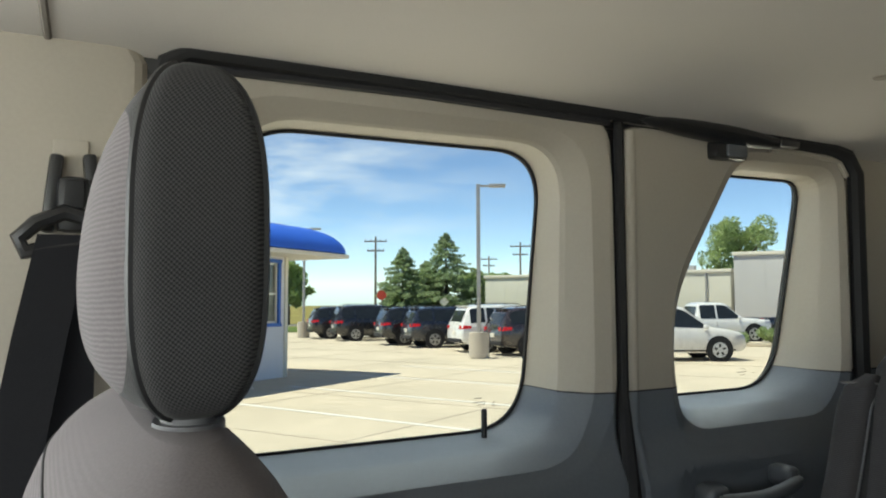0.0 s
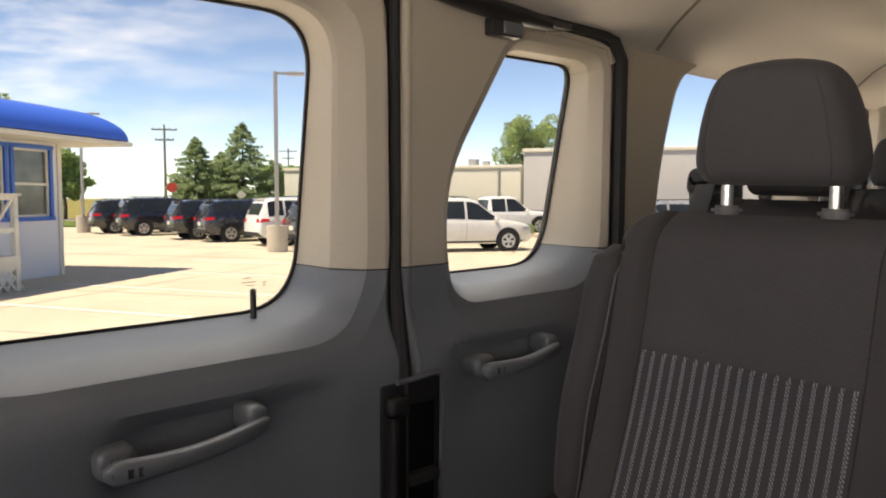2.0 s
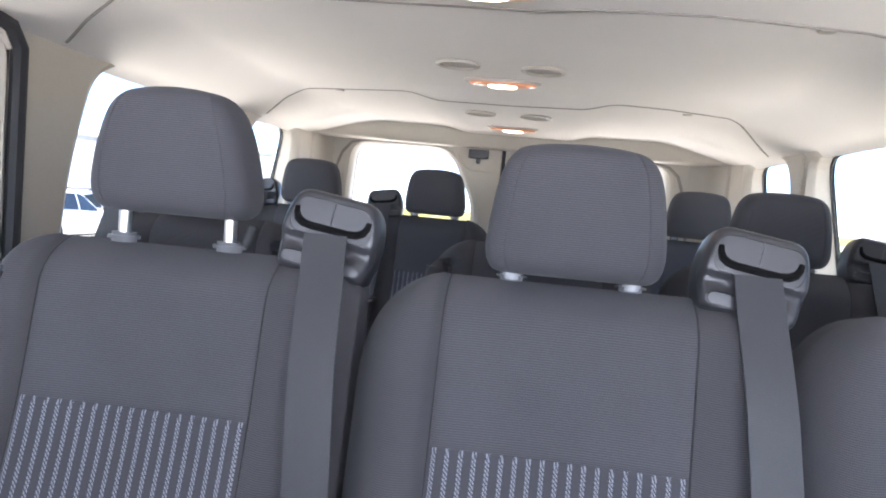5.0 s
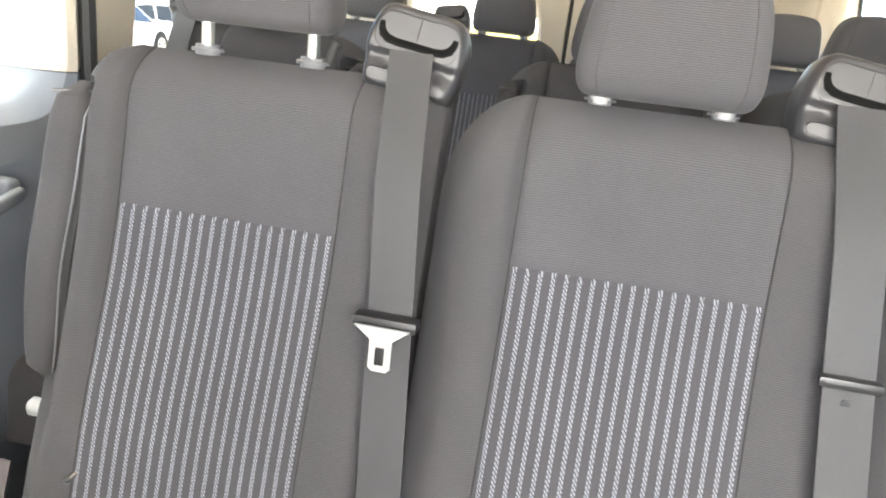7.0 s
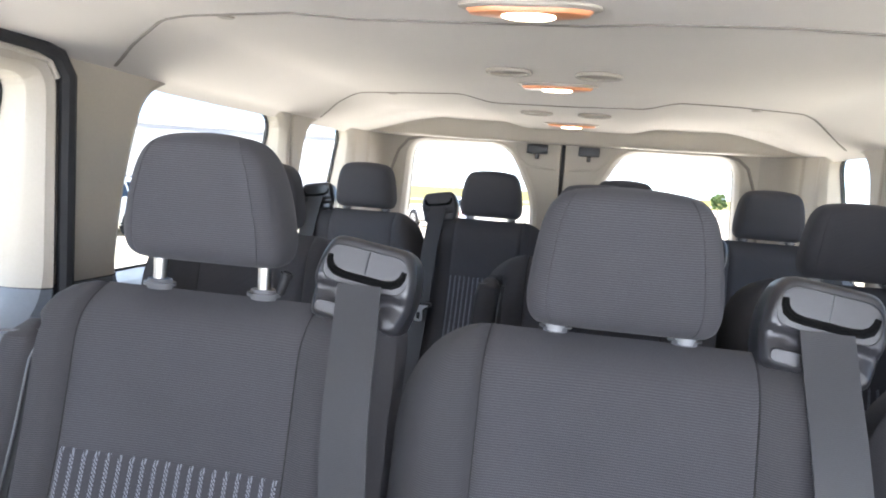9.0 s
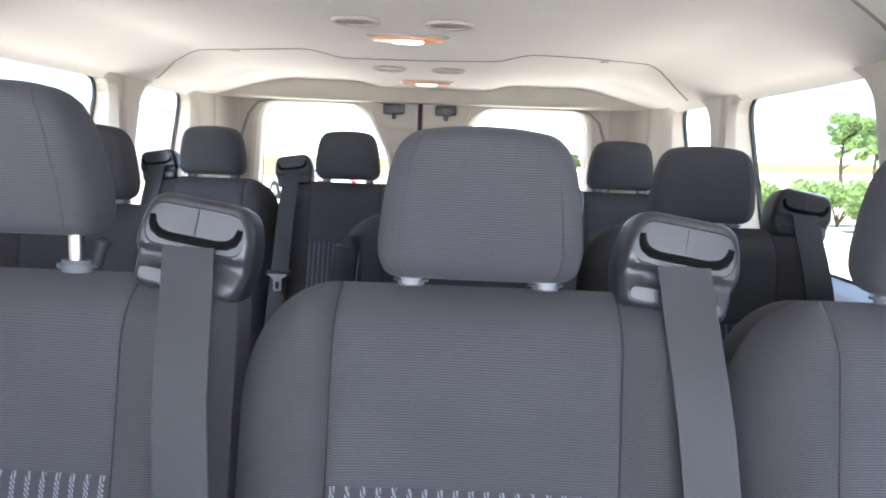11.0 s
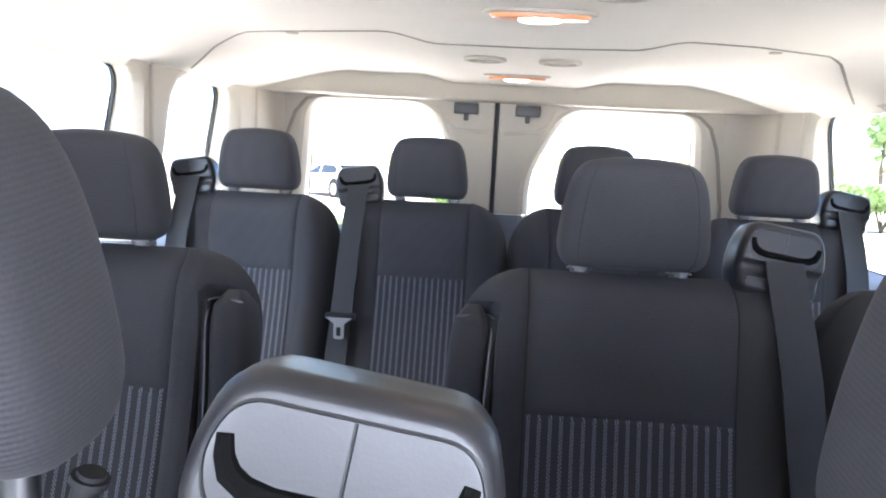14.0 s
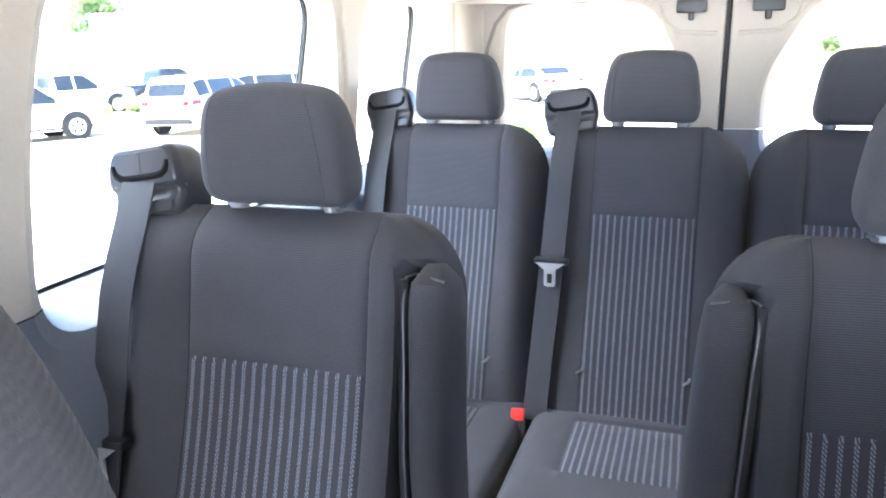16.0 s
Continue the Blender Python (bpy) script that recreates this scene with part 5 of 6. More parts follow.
def leaf_mat(name, base, through):
    """Leaf blades: matt above, with light coming through from behind."""
    m = mat(name, base, 0.85, vary=0.45, scale=0.8, fine=7, bump=0.0, spec=0.25)
    nt = m.node_tree
    tl, ad = nt.nodes.new("ShaderNodeBsdfTranslucent"), nt.nodes.new("ShaderNodeAddShader")
    tl.inputs["Color"].default_value = (*through, 1)
    nt.links.new(nt.nodes["Principled BSDF"].outputs[0], ad.inputs[0])
    nt.links.new(tl.outputs[0], ad.inputs[1])
    nt.links.new(ad.outputs[0], nt.nodes["Material Output"].inputs["Surface"])
    return m


NEEDLES = leaf_mat("spruce_needles", (0.125, 0.160, 0.095), (0.22, 0.27, 0.14))
LEAVES = leaf_mat("green_leaves", (0.14, 0.19, 0.08), (0.17, 0.23, 0.08))
LEAVES_LIGHT = leaf_mat("light_green_leaves", (0.18, 0.22, 0.11), (0.18, 0.23, 0.09))
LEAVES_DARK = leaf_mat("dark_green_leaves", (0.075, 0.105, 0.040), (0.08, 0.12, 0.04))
TYRE = mat("tyre_rubber", (0.015, 0.015, 0.016), 0.85, vary=0.2, bump=0.1)
RIM = mat("alloy_rim", (0.55, 0.55, 0.56), 0.3, metal=0.9, vary=0.05, bump=0)
TAIL = mat("red_tail_lamp", (0.55, 0.012, 0.012), 0.15, vary=0.1, bump=0, spec=0.6)
SIGN_RED = mat("red_sign", (0.55, 0.06, 0.03), 0.5, vary=0.05, bump=0)
PAINTS = {}


def paint(key, base, metal=0.0):
    if key not in PAINTS:
        PAINTS[key] = mat(key + "_car_paint", base, 0.28, metal=metal, vary=0.04, bump=0, coat=1.0, spec=0.5)
    return PAINTS[key]


def sheet(name, x0, x1, y0, y1, z, material, label, category, n=1):
    verts, faces = [], []
    for j in range(n + 1):
        for i in range(n + 1):
            verts.append((x0 + (x1 - x0) * i / n, y0 + (y1 - y0) * j / n, z))
    for j in range(n):
        for i in range(n):
            a = j * (n + 1) + i
            faces.append((a, a + 1, a + n + 2, a + n + 1))
    ob = thing(name, verts, faces, material, None, label, category, kind="structure")
    ob.matrix_world = G
    return ob


sheet("ground", -2500, 2500, -2500, 2500, -0.06, FIELD, "flat dry yellow-green farmland reaching the horizon", "ground", 8)
sheet("pavement", -60, 150, -40, 50, 0.0, CONCRETE, "sunlit pale concrete car park", "car park", 8)
sheet("grass_verge", -70, -4, 50.02, 62, 0.02, GRASS, "mown grass verge beyond the car park", "grass")
sheet("road", -200, 200, 66, 73, -0.02, ROAD, "grey country road beyond the verge", "road")
# slab joints and painted bay lines
bm = bmesh.new()
for i in range(-8, 12):
    box((0.03, 80, 0.004), (i * 4.6, 5, 0.003), m=Matrix.Rotation(radians(-33), 4, "Z"), bm=bm)
for i in range(-6, 10):
    box((80, 0.03, 0.004), (0, i * 4.6, 0.0035), m=Matrix.Rotation(radians(-33), 4, "Z"), bm=bm)
part("slab_joints", bm, JOINT, bpy.data.objects["pavement"], "dark joints between concrete slabs", kind="stuff")
LINE_AT = [(-1.85, 12.55), (-0.85, 15.05), (0.15, 17.9), (-2.9, 9.6), (1.3, 20.6)]
for x, y in LINE_AT:
    b_ = part("bay_line", box((6.2, 0.11, 0.004), (0, 0, 0.004)), LINE, bpy.data.objects["pavement"], "worn white bay line")
    b_.matrix_local = pose(x, y, 0.002, 0, 0, -36)


# ---- sales booth
booth = empty("sales_booth", out_pose(-3.95, 19.1, 0, 62.7), "small white booth with a blue vaulted canopy and blue window frames", "booth")
bm = bmesh.new()
holes = [(-1.42, -0.28), (-2.72, -1.58), (-4.02, -2.88)]
xs = sorted({-5.6, 0.0, *[h for a in holes for h in a]})
for xa, xb in zip(xs, xs[1:]):
    if (xa, xb) in holes:
        box((xb - xa, 0.1, 1.32), ((xa + xb) / 2, 0.05, 0.66), bm=bm)
        box((xb - xa, 0.1, 0.16), ((xa + xb) / 2, 0.05, 2.93), bm=bm)
    else:
        box((xb - xa, 0.1, 3.0), ((xa + xb) / 2, 0.05, 1.5), bm=bm)
box((0.1, 3.0, 3.0), (-0.05, 1.6, 1.5), bm=bm)
box((0.1, 3.0, 3.0), (-5.55, 1.6, 1.5), bm=bm)
box((5.6, 0.1, 3.0), (-2.8, 3.1, 1.5), bm=bm)
part("wall", bm, WHITE_SIDING, booth, "white ribbed siding wall")
part("corner_post", box((0.12, 0.12, 3.0), (0.0, 0.02, 1.5), 0.01), CREAM, booth)
for xa, xb in holes:
    bm = bmesh.new()
    for a, b in (((xb - xa + 0.16, 0.06, 0.09), ((xa + xb) / 2, -0.03, 1.30)), ((xb - xa + 0.16, 0.06, 0.09), ((xa + xb) / 2, -0.03, 2.87)), ((0.09, 0.06, 1.6), (xa, -0.03, 2.08)), ((0.09, 0.06, 1.6), (xb, -0.03, 2.08))):
        box(a, b, 0.005, bm=bm)
    w_ = part("window_frame", bm, BLUE_TRIM, booth, "blue painted window frame")
    bm = bmesh.new()
    xm = (xa + xb) / 2
    for a, b in (((0.05, 0.04, 1.5), (xa + 0.07, 0.02, 2.08)), ((0.05, 0.04, 1.5), (xb - 0.07, 0.02, 2.08)), ((xb - xa - 0.1, 0.04, 0.05), (xm, 0.02, 1.37)), ((xb - xa - 0.1, 0.04, 0.05), (xm, 0.02, 2.80)), ((xb - xa - 0.1, 0.05, 0.06), (xm, 0.015, 2.06))):
        box(a, b, 0.004, bm=bm)
    part("sash", bm, CREAM, w_, "cream sash")
    part("pane", box((xb - xa - 0.1, 0.01, 1.45), (xm, 0.05, 2.08)), BOOTH_GLASS, w_, "dark glass with interior and reflections put into its colour")
# canopy: soffit slab with a vaulted blue skin round three sides
part("soffit", box((7.6, 4.6, 0.10), (-2.6, 1.2, 3.03), 0.01), CREAM, booth, "cream soffit and fascia")
rings = []
for i in range(11):
    a = radians(90 * i / 10)
    inset, z = 1.15 * (1 - math.cos(a)), 3.10 + 0.68 * math.sin(a)
    x0, x1, y0, y1 = -6.4 + inset, 1.2 - inset, -1.1 + inset, 3.5 - inset
    rings.append([(x, y, z) for x, y in round_poly([(x0, y0), (x1, y0), (x1, y1), (x0, y1)], 0.25, 4)])
part("canopy", loft(rings, cap_last=True), BLUE, booth, "bright blue vaulted canopy", angle=50)
part("ridge_cap", box((5.2, 2.2, 0.06), (-2.6, 1.2, 3.80), 0.02), CREAM, booth, "pale flat roof edge")
# deck with rails and lattice
deck = empty("wooden_deck", out_pose(-3.95, 19.1, 0, 62.7), "white wooden deck with rails and a lattice skirt before the booth", "deck")
part("platform", box((3.4, 1.35, 0.20), (-4.5, -0.72, 0.57), 0.01), CREAM, deck, "white painted deck edge")
for x in (-2.86, -4.4, -6.1):
    part("post", box((0.10, 0.10, 1.75), (x, -1.34, 0.9), 0.008), CREAM, deck)
for z, h in ((1.76, 0.09), (1.16, 0.10)):
    part("rail", box((3.4, 0.06, h), (-4.5, -1.34, z), 0.008), CREAM, deck)
part("cap_rail", box((3.5, 0.16, 0.04), (-4.5, -1.34, 1.82), 0.008), CREAM, deck)
part("brace", box((0.05, 0.05, 0.75), (-3.12, -1.34, 1.50), m=Matrix.Rotation(radians(40), 4, "Y")), CREAM, deck)
for i in range(17):
    for t in (-45, 45):
        part("lattice_strip", box((0.64, 0.012, 0.04), (-6.05 + i * 0.195, -1.36 - (0.012 if t > 0 else 0), 0.245), m=Matrix.Rotation(radians(t), 4, "Y")), CREAM, deck)
part("skirt_frame", box((3.3, 0.05, 0.06), (-4.5, -1.36, 0.44)), CREAM, deck)
part("skirt_post", box((0.07, 0.05, 0.48), (-2.86, -1.36, 0.24)), CREAM, deck)


# ---- lamp posts
def street_lamp(x, y, h, turn):
    root = empty("street_lamp", out_pose(x, y, 0, turn), "tall square steel lamp post on a round concrete base", "street lamp", group="lamp posts of the car park")
    part("base", cyl(0.34, 0.86, (0, 0, 0.43), bevel=0.03, n=28), mat("lamp_base_concrete", (0.50, 0.44, 0.36), 0.9, vary=0.1, bump=0.3, bump_scale=60) if "lamp_base_concrete" not in bpy.data.materials else bpy.data.materials["lamp_base_concrete"], root, "pale concrete base")
    part("pole", box((0.13, 0.13, h - 0.8), (0, 0, 0.8 + (h - 0.8) / 2), 0.01), GALV, root, "grey steel pole")
    part("arm", box((0.5, 0.07, 0.07), (0.3, 0, h - 0.06)), GALV, root)
    part("lamp_head", box((0.55, 0.30, 0.10), (0.65, 0, h - 0.05), 0.02), GALV, root, "flat lamp head")


street_lamp(1.2, 25.5, 5.85, 0)
street_lamp(-7.75, 42.4, 6.1, 0)


# ---- parked vehicles
def wheel(root, x, y, r, sgn):
    w_ = empty("wheel", Matrix.Identity(4), "", "")
    w_.parent = root
    w_.matrix_local = pose(x, y, r)
    for key in ("label", "category"):
        if key in w_:
            del w_[key]
    rot = Matrix.Rotation(radians(90), 4, "X")
    part("tyre", cyl(r, 0.22, (0, 0, 0), rot, bevel=0.04, n=28), TYRE, w_)
    part("rim", cyl(r * 0.66, 0.02, (0, sgn * 0.112, 0), rot, n=24), RIM, w_)
    for q in range(5):
        a = TAU * q / 5
        part("spoke_gap", box((r * 0.18, 0.012, r * 0.30), (math.sin(a) * r * 0.38, sgn * 0.120, math.cos(a) * r * 0.38), m=Matrix.Rotation(a, 4, "Y")), TYRE, w_)


def track(keys, x):
    """Smooth value at x through (x, value) keys."""
    if x <= keys[0][0]:
        return keys[0][1]
    for (xa, va), (xb, vb) in zip(keys, keys[1:]):
        if x <= xb:
            return va + (vb - va) * (x - xa) / (xb - xa)
    return keys[-1][1]


def car(x, y, turn, style, material, label, h=1.70, group="parked cars"):
    """A parked car, nose along +x: a skin lofted over cross sections, with glass, lamps and wheels set on it."""
    root = empty("car", out_pose(x, y, 0, turn), label, "car", group=group)
    L, W = {"suv": (4.7, 0.93), "pickup": (5.7, 0.99), "sedan": (4.75, 0.91)}[style]
    f, r = L / 2, -L / 2
    if style == "suv":
        belt = [(r, 1.02), (r + 0.7, 1.10), (0.3, 1.03), (1.2, 0.99), (f, 0.86)]
        top = [(r, 0.90), (r + 0.04, 1.05), (r + 0.26, h - 0.20), (r + 0.36, h - 0.09), (r + 0.75, h - 0.02), (-0.5, h), (0.05, h - 0.02), (0.40, h - 0.10), (1.22, 1.06), (1.75, 0.99), (f - 0.22, 0.89), (f - 0.05, 0.78), (f, 0.66)]
        panes = ((r + 0.34, r + 0.92), (r + 1.00, -0.08), (0.0, 1.06))
        screens = ((r + 0.075, r + 0.245), (0.46, 1.16))
    elif style == "pickup":
        belt = [(r, 1.06), (-0.7, 1.08), (1.3, 1.08), (f, 0.98)]
        top = [(r, 0.98), (r + 0.03, 1.10), (-0.84, 1.12), (-0.78, 1.14), (-0.66, h - 0.08), (-0.45, h), (0.45, h), (0.72, h - 0.08), (1.42, 1.16), (2.0, 1.12), (f - 0.12, 1.04), (f - 0.02, 0.90), (f, 0.70)]
        panes = ((-0.60, 0.12), (0.20, 1.28))
        screens = ((-0.765, -0.68), (0.78, 1.36))
    else:
        belt = [(r, 0.92), (r + 0.8, 0.97), (0.3, 0.92), (1.0, 0.89), (f, 0.74)]
        top = [(r, 0.80), (r + 0.04, 0.94), (r + 0.55, 1.00), (r + 1.15, h - 0.08), (r + 1.5, h - 0.01), (-0.4, h), (0.0, h - 0.04), (0.25, h - 0.11), (1.12, 0.94), (1.7, 0.87), (f - 0.2, 0.76), (f - 0.03, 0.66), (f, 0.56)]
        panes = ((r + 0.95, -0.22), (-0.14, 0.98))
        screens = ((r + 0.66, r + 1.08), (0.32, 1.06))
    wide = [(r, 0.84), (r + 0.06, 0.91), (r + 0.35, 0.985), (r + 0.9, 1.0), (f - 1.0, 1.0), (f - 0.4, 0.96), (f - 0.12, 0.87), (f, 0.72)]
    low = [(r, 0.44), (r + 0.25, 0.30), (r + 0.8, 0.25), (f - 0.8, 0.25), (f - 0.25, 0.28), (f, 0.38)]

    def section(xx):
        """(y, z) from the sill up to the middle of the roof."""
        b_, t_, z0 = track(belt, xx), track(top, xx), track(low, xx)
        w = W * track(wide, xx)
        b_ = min(b_, t_ - 0.03)
        g = t_ - b_
        lean = min(1.0, g / 0.5)
        pts = [(0.60 * w, z0), (0.92 * w, z0 + 0.02), (0.97 * w, z0 + 0.10), (w, (z0 + b_) / 2 - 0.05), (0.995 * w, b_ - 0.16), (0.975 * w, b_ - 0.05), (0.945 * w, b_)]
        pts += [(w * (0.945 - 0.235 * lean * q ** 1.25 - 0.05 * (1 - lean) * q), b_ + g * q) for q in (0.15, 0.35, 0.55, 0.75, 0.88)]
        pts += [(w * (0.66 - 0.04 * (1 - lean)), t_ - 0.018 * lean), (0.50 * w, t_ - 0.004), (0.25 * w, t_ + 0.004), (0.0, t_ + 0.008)]
        return pts

    def side_at(xx, z):
        pts = section(xx)
        for (ya, za), (yb, zb) in zip(pts[1:], pts[2:]):
            if za <= z <= zb:
                return ya + (yb - ya) * (z - za) / max(1e-6, zb - za)
        return pts[-4][0]

    xs = sorted({r, r + 0.02, r + 0.06, r + 0.12, r + 0.2, f - 0.12, f - 0.05, f - 0.02, f, *[k[0] for k in top], *[r + 0.3 + (L - 0.6) * i / 22 for i in range(23)]})
    rings = []
    for xx in xs:
        half = section(xx)
        rings.append([(xx, y_, z_) for y_, z_ in half] + [(xx, -y_, z_) for y_, z_ in reversed(half[:-1])])
    part("body", loft(rings, cap_first=True, cap_last=True), material, root, angle=32)

    def patch(name, parent, x0, x1, z_lo, z_hi, mt, sgn, lift=0.008, label_="", nx=7, nz=4):
        """A panel lying on the car's flank between two heights, which may be functions of x."""
        bm = bmesh.new()
        rows_ = []
        for i in range(nx + 1):
            xx = x0 + (x1 - x0) * i / nx
            a, b = z_lo(xx), max(z_lo(xx) + 0.01, z_hi(xx))
            rows_.append([bm.verts.new((xx, sgn * (side_at(xx, a + (b - a) * j / nz) + lift), a + (b - a) * j / nz)) for j in range(nz + 1)])
        for p, q in zip(rows_, rows_[1:]):
            for j in range(nz):
                bm.faces.new((p[j], p[j + 1], q[j + 1], q[j]))
        return part(name, bm, mt, parent, label_)

    for s in (-1, 1):
        for xa, xb in panes:
            patch("side_window", root, xa, xb, lambda v: track(belt, v) + 0.03, lambda v: min(track(top, v) - 0.10, h - 0.13), DARK_GLASS, s, 0.008, "dark tinted glass")
        for xx in ([panes[0][1] + 0.04] + ([panes[1][1] + 0.04] if len(panes) > 2 else [])):
            patch("door_line", root, xx - 0.006, xx + 0.006, lambda v: track(low, v) + 0.14, lambda v: track(belt, v), TYRE, s, 0.004, nx=1, nz=5)
        patch("cladding", root, r + 0.30, f - 0.40, lambda v: track(low, v) + 0.005, lambda v: track(low, v) + 0.11, TYRE, s, 0.006, "dark sill cladding", nx=12, nz=2)
        tall = 0.30 if style == "pickup" else 0.16
        patch("tail_lamp", root, r + 0.015, r + (0.16 if style == "pickup" else 0.36), lambda v: track(belt, r + 0.1) - tall + 0.10 * (v - r), lambda v: track(belt, r + 0.1) - 0.02, TAIL, s, 0.012, "red tail lamp")
        bm = box((0.05, 0.20, tall * 0.8), (r + 0.005, s * W * 0.70, track(belt, r) - tall * 0.55), 0.015)
        part("tail_lamp", bm, TAIL, root, "red tail lamp")
        patch("head_lamp", root, f - 0.42, f - 0.04, lambda v: 0.70 + (0.18 if style == "pickup" else 0), lambda v: 0.80 + (0.18 if style == "pickup" else 0), RIM, s, 0.010, "clear head lamp")
        part("mirror", box((0.13, 0.20, 0.13), (panes[-1][1] - 0.10, s * (W + 0.07), track(belt, 0.9) + 0.07), 0.045, segments=3), material, root)
        if style == "suv":
            part("roof_rail", tube([(r + 0.6, s * 0.60, h - 0.02), (r + 0.75, s * 0.60, h + 0.025), (-0.1, s * 0.60, h + 0.03), (0.1, s * 0.60, h - 0.01)], 0.016, n=6), TYRE, root)
    for xa, xb in screens:
        bm = bmesh.new()
        rows_ = []
        for i in range(5):
            xx = xa + (xb - xa) * i / 4
            t_, w = track(top, xx), W * track(wide, xx) * 0.68
            rows_.append([bm.verts.new((xx + (-0.010 if xb < 0 else 0.010), w * q, t_ + 0.012 - 0.014 * abs(q))) for q in (-1, -0.5, 0, 0.5, 1)])
        for p, q in zip(rows_, rows_[1:]):
            for j in range(4):
                bm.faces.new((p[j], p[j + 1], q[j + 1], q[j]))
        part("rear_window" if xb < 0 else "windscreen", bm, DARK_GLASS, root, "dark tinted glass")
    rw = 0.36 if style != "pickup" else 0.41
    for xx in (f - 0.95, r + 0.98):
        for s in (-1, 1):
            part("wheel_arch", cyl(rw + 0.065, 0.05, (xx, s * (W - 0.018), rw + 0.015), Matrix.Rotation(radians(90), 4, "X"), n=28), TYRE, root, "dark wheel opening")
            wheel(root, xx, s * (W - 0.09), rw, s)
    part("rear_bumper", box((0.12, 1.50, 0.17), (r + 0.05, 0, 0.44), 0.04), TYRE, root, "dark lower bumper")
    part("number_plate", box((0.02, 0.34, 0.15), (r - 0.008, 0, 0.72)), CREAM, root, "plain pale plate")
    part("grille", box((0.03, 0.90, 0.18), (f - 0.004, 0, 0.56), 0.03), TYRE, root, "dark grille")
    if style == "suv":
        part("spoiler", box((0.24, 1.10, 0.035), (r + 0.36, 0, h - 0.075), 0.015), material, root)
    return root


CAR_BLACK = paint("black", (0.014, 0.014, 0.017))
CAR_BLUE = paint("midnight_blue", (0.013, 0.016, 0.026))
CAR_WHITE = paint("white", (0.78, 0.77, 0.74))
CAR_RED = paint("dark_red", (0.10, 0.012, 0.014))
CAR_BROWN = paint("dark_brown", (0.034, 0.024, 0.024))
CAR_GREY = paint("silver", (0.42, 0.42, 0.42), 0.4)
CAR_SILVER_WHITE = paint("pearl_white", (0.70, 0.685, 0.65))
ROW_AT = (0.02, 0.21, 0.52, 0.68, 0.915, 1.07)
row = ((CAR_BLACK, "black parked suv with red tail lamps"), (CAR_BLACK, "large black parked suv with roof rails"), (CAR_BLACK, "black parked compact suv"), (CAR_BLUE, "midnight blue parked suv with alloy wheels"), (CAR_WHITE, "white parked suv with red tail lamps"), (CAR_BROWN, "dark brown parked suv behind the lamp base"))
for i, ((m_, lab), s) in enumerate(zip(row, ROW_AT)):
    car(0.91 * (-5.6 + 9.3 * s), 0.91 * (46.0 - 14.6 * s), 19, "suv", m_, lab, h=1.80 if i in (1, 4) else 1.70, group="row of parked suvs")
for i in range(4):
    car(-0.5 + 3.2 * i, 50.0 - 3.2 * i, 19, "suv", (CAR_BLACK, CAR_GREY, CAR_BLACK, CAR_RED)[i], "dark parked suv in the second row", group="second row of cars")
car(7.15, 24.6, 2, "suv", CAR_SILVER_WHITE, "pearl white parked suv with alloy wheels", h=1.78)
car(12.3, 35.8, 4, "pickup", CAR_WHITE, "white parked pickup by the planting", h=1.86)
car(18.6, 39.5, 8, "pickup", CAR_BLACK, "black parked pickup by the grey building", h=1.86)
car(12.2, 22.5, 30, "suv", CAR_WHITE, "white parked suv with red tail lamp", h=1.68)
car(22.5, 36.2, -5, "sedan", CAR_GREY, "silver parked saloon car", h=1.45)
car(27.5, 41.0, -5, "sedan", CAR_RED, "red parked saloon car", h=1.45)
car(18.5, 27.5, -8, "sedan", CAR_WHITE, "white parked saloon car", h=1.45)
car(15.5, 23.5, -8, "suv", CAR_GREY, "silver parked suv on the concrete", h=1.68)
car(57.7, 16.6, 70, "suv", CAR_RED, "red parked suv far behind the van", h=1.68)
car(26.0, 21.0, 70, "sedan", CAR_WHITE, "white parked saloon car behind the van", h=1.45)


# ---- buildings
def building(name, p0, p1, depth, h, material, label, ribs=1.2):
    dx, dy = p1[0] - p0[0], p1[1] - p0[1]
    L = math.hypot(dx, dy)
    root = empty(name, out_pose(p0[0], p0[1], 0, math.degrees(math.atan2(dy, dx))), label, "building")
    part("wall", box((L, depth, h), (L / 2, depth / 2, h / 2), 0.02), material, root)
    part("roof_edge", box((L + 0.2, depth + 0.2, 0.22), (L / 2, depth / 2, h + 0.05), 0.03), CREAM, root, "pale roof edge")
    bm = bmesh.new()
    for i in range(int(L / ribs)):
        box((0.03, 0.012, h - 0.1), ((i + 0.5) * ribs, -0.006, h / 2), bm=bm)
    part("siding_ribs", bm, material, root, kind="stuff")
    return root


b1 = building("warehouse", (3.4, 61), (19.0, 50.2), 14, 3.95, WALL_CREAM, "long low cream metal warehouse with a flat roof")
part("downpipe", cyl(0.07, 3.8, (17.4, -0.08, 1.95)), GALV, b1)
part("roof_vent", box((0.7, 0.7, 0.8), (14.6, 3, 4.3), 0.05), GALV, b1)
part("roof_vent", box((0.5, 0.5, 0.6), (15.6, 3, 4.25), 0.05), GALV, b1)
building("showroom", (18.4, 48.0), (36.0, 39.0), 18, 4.9, WALL_GREY, "grey metal-clad building taller than its neighbour")


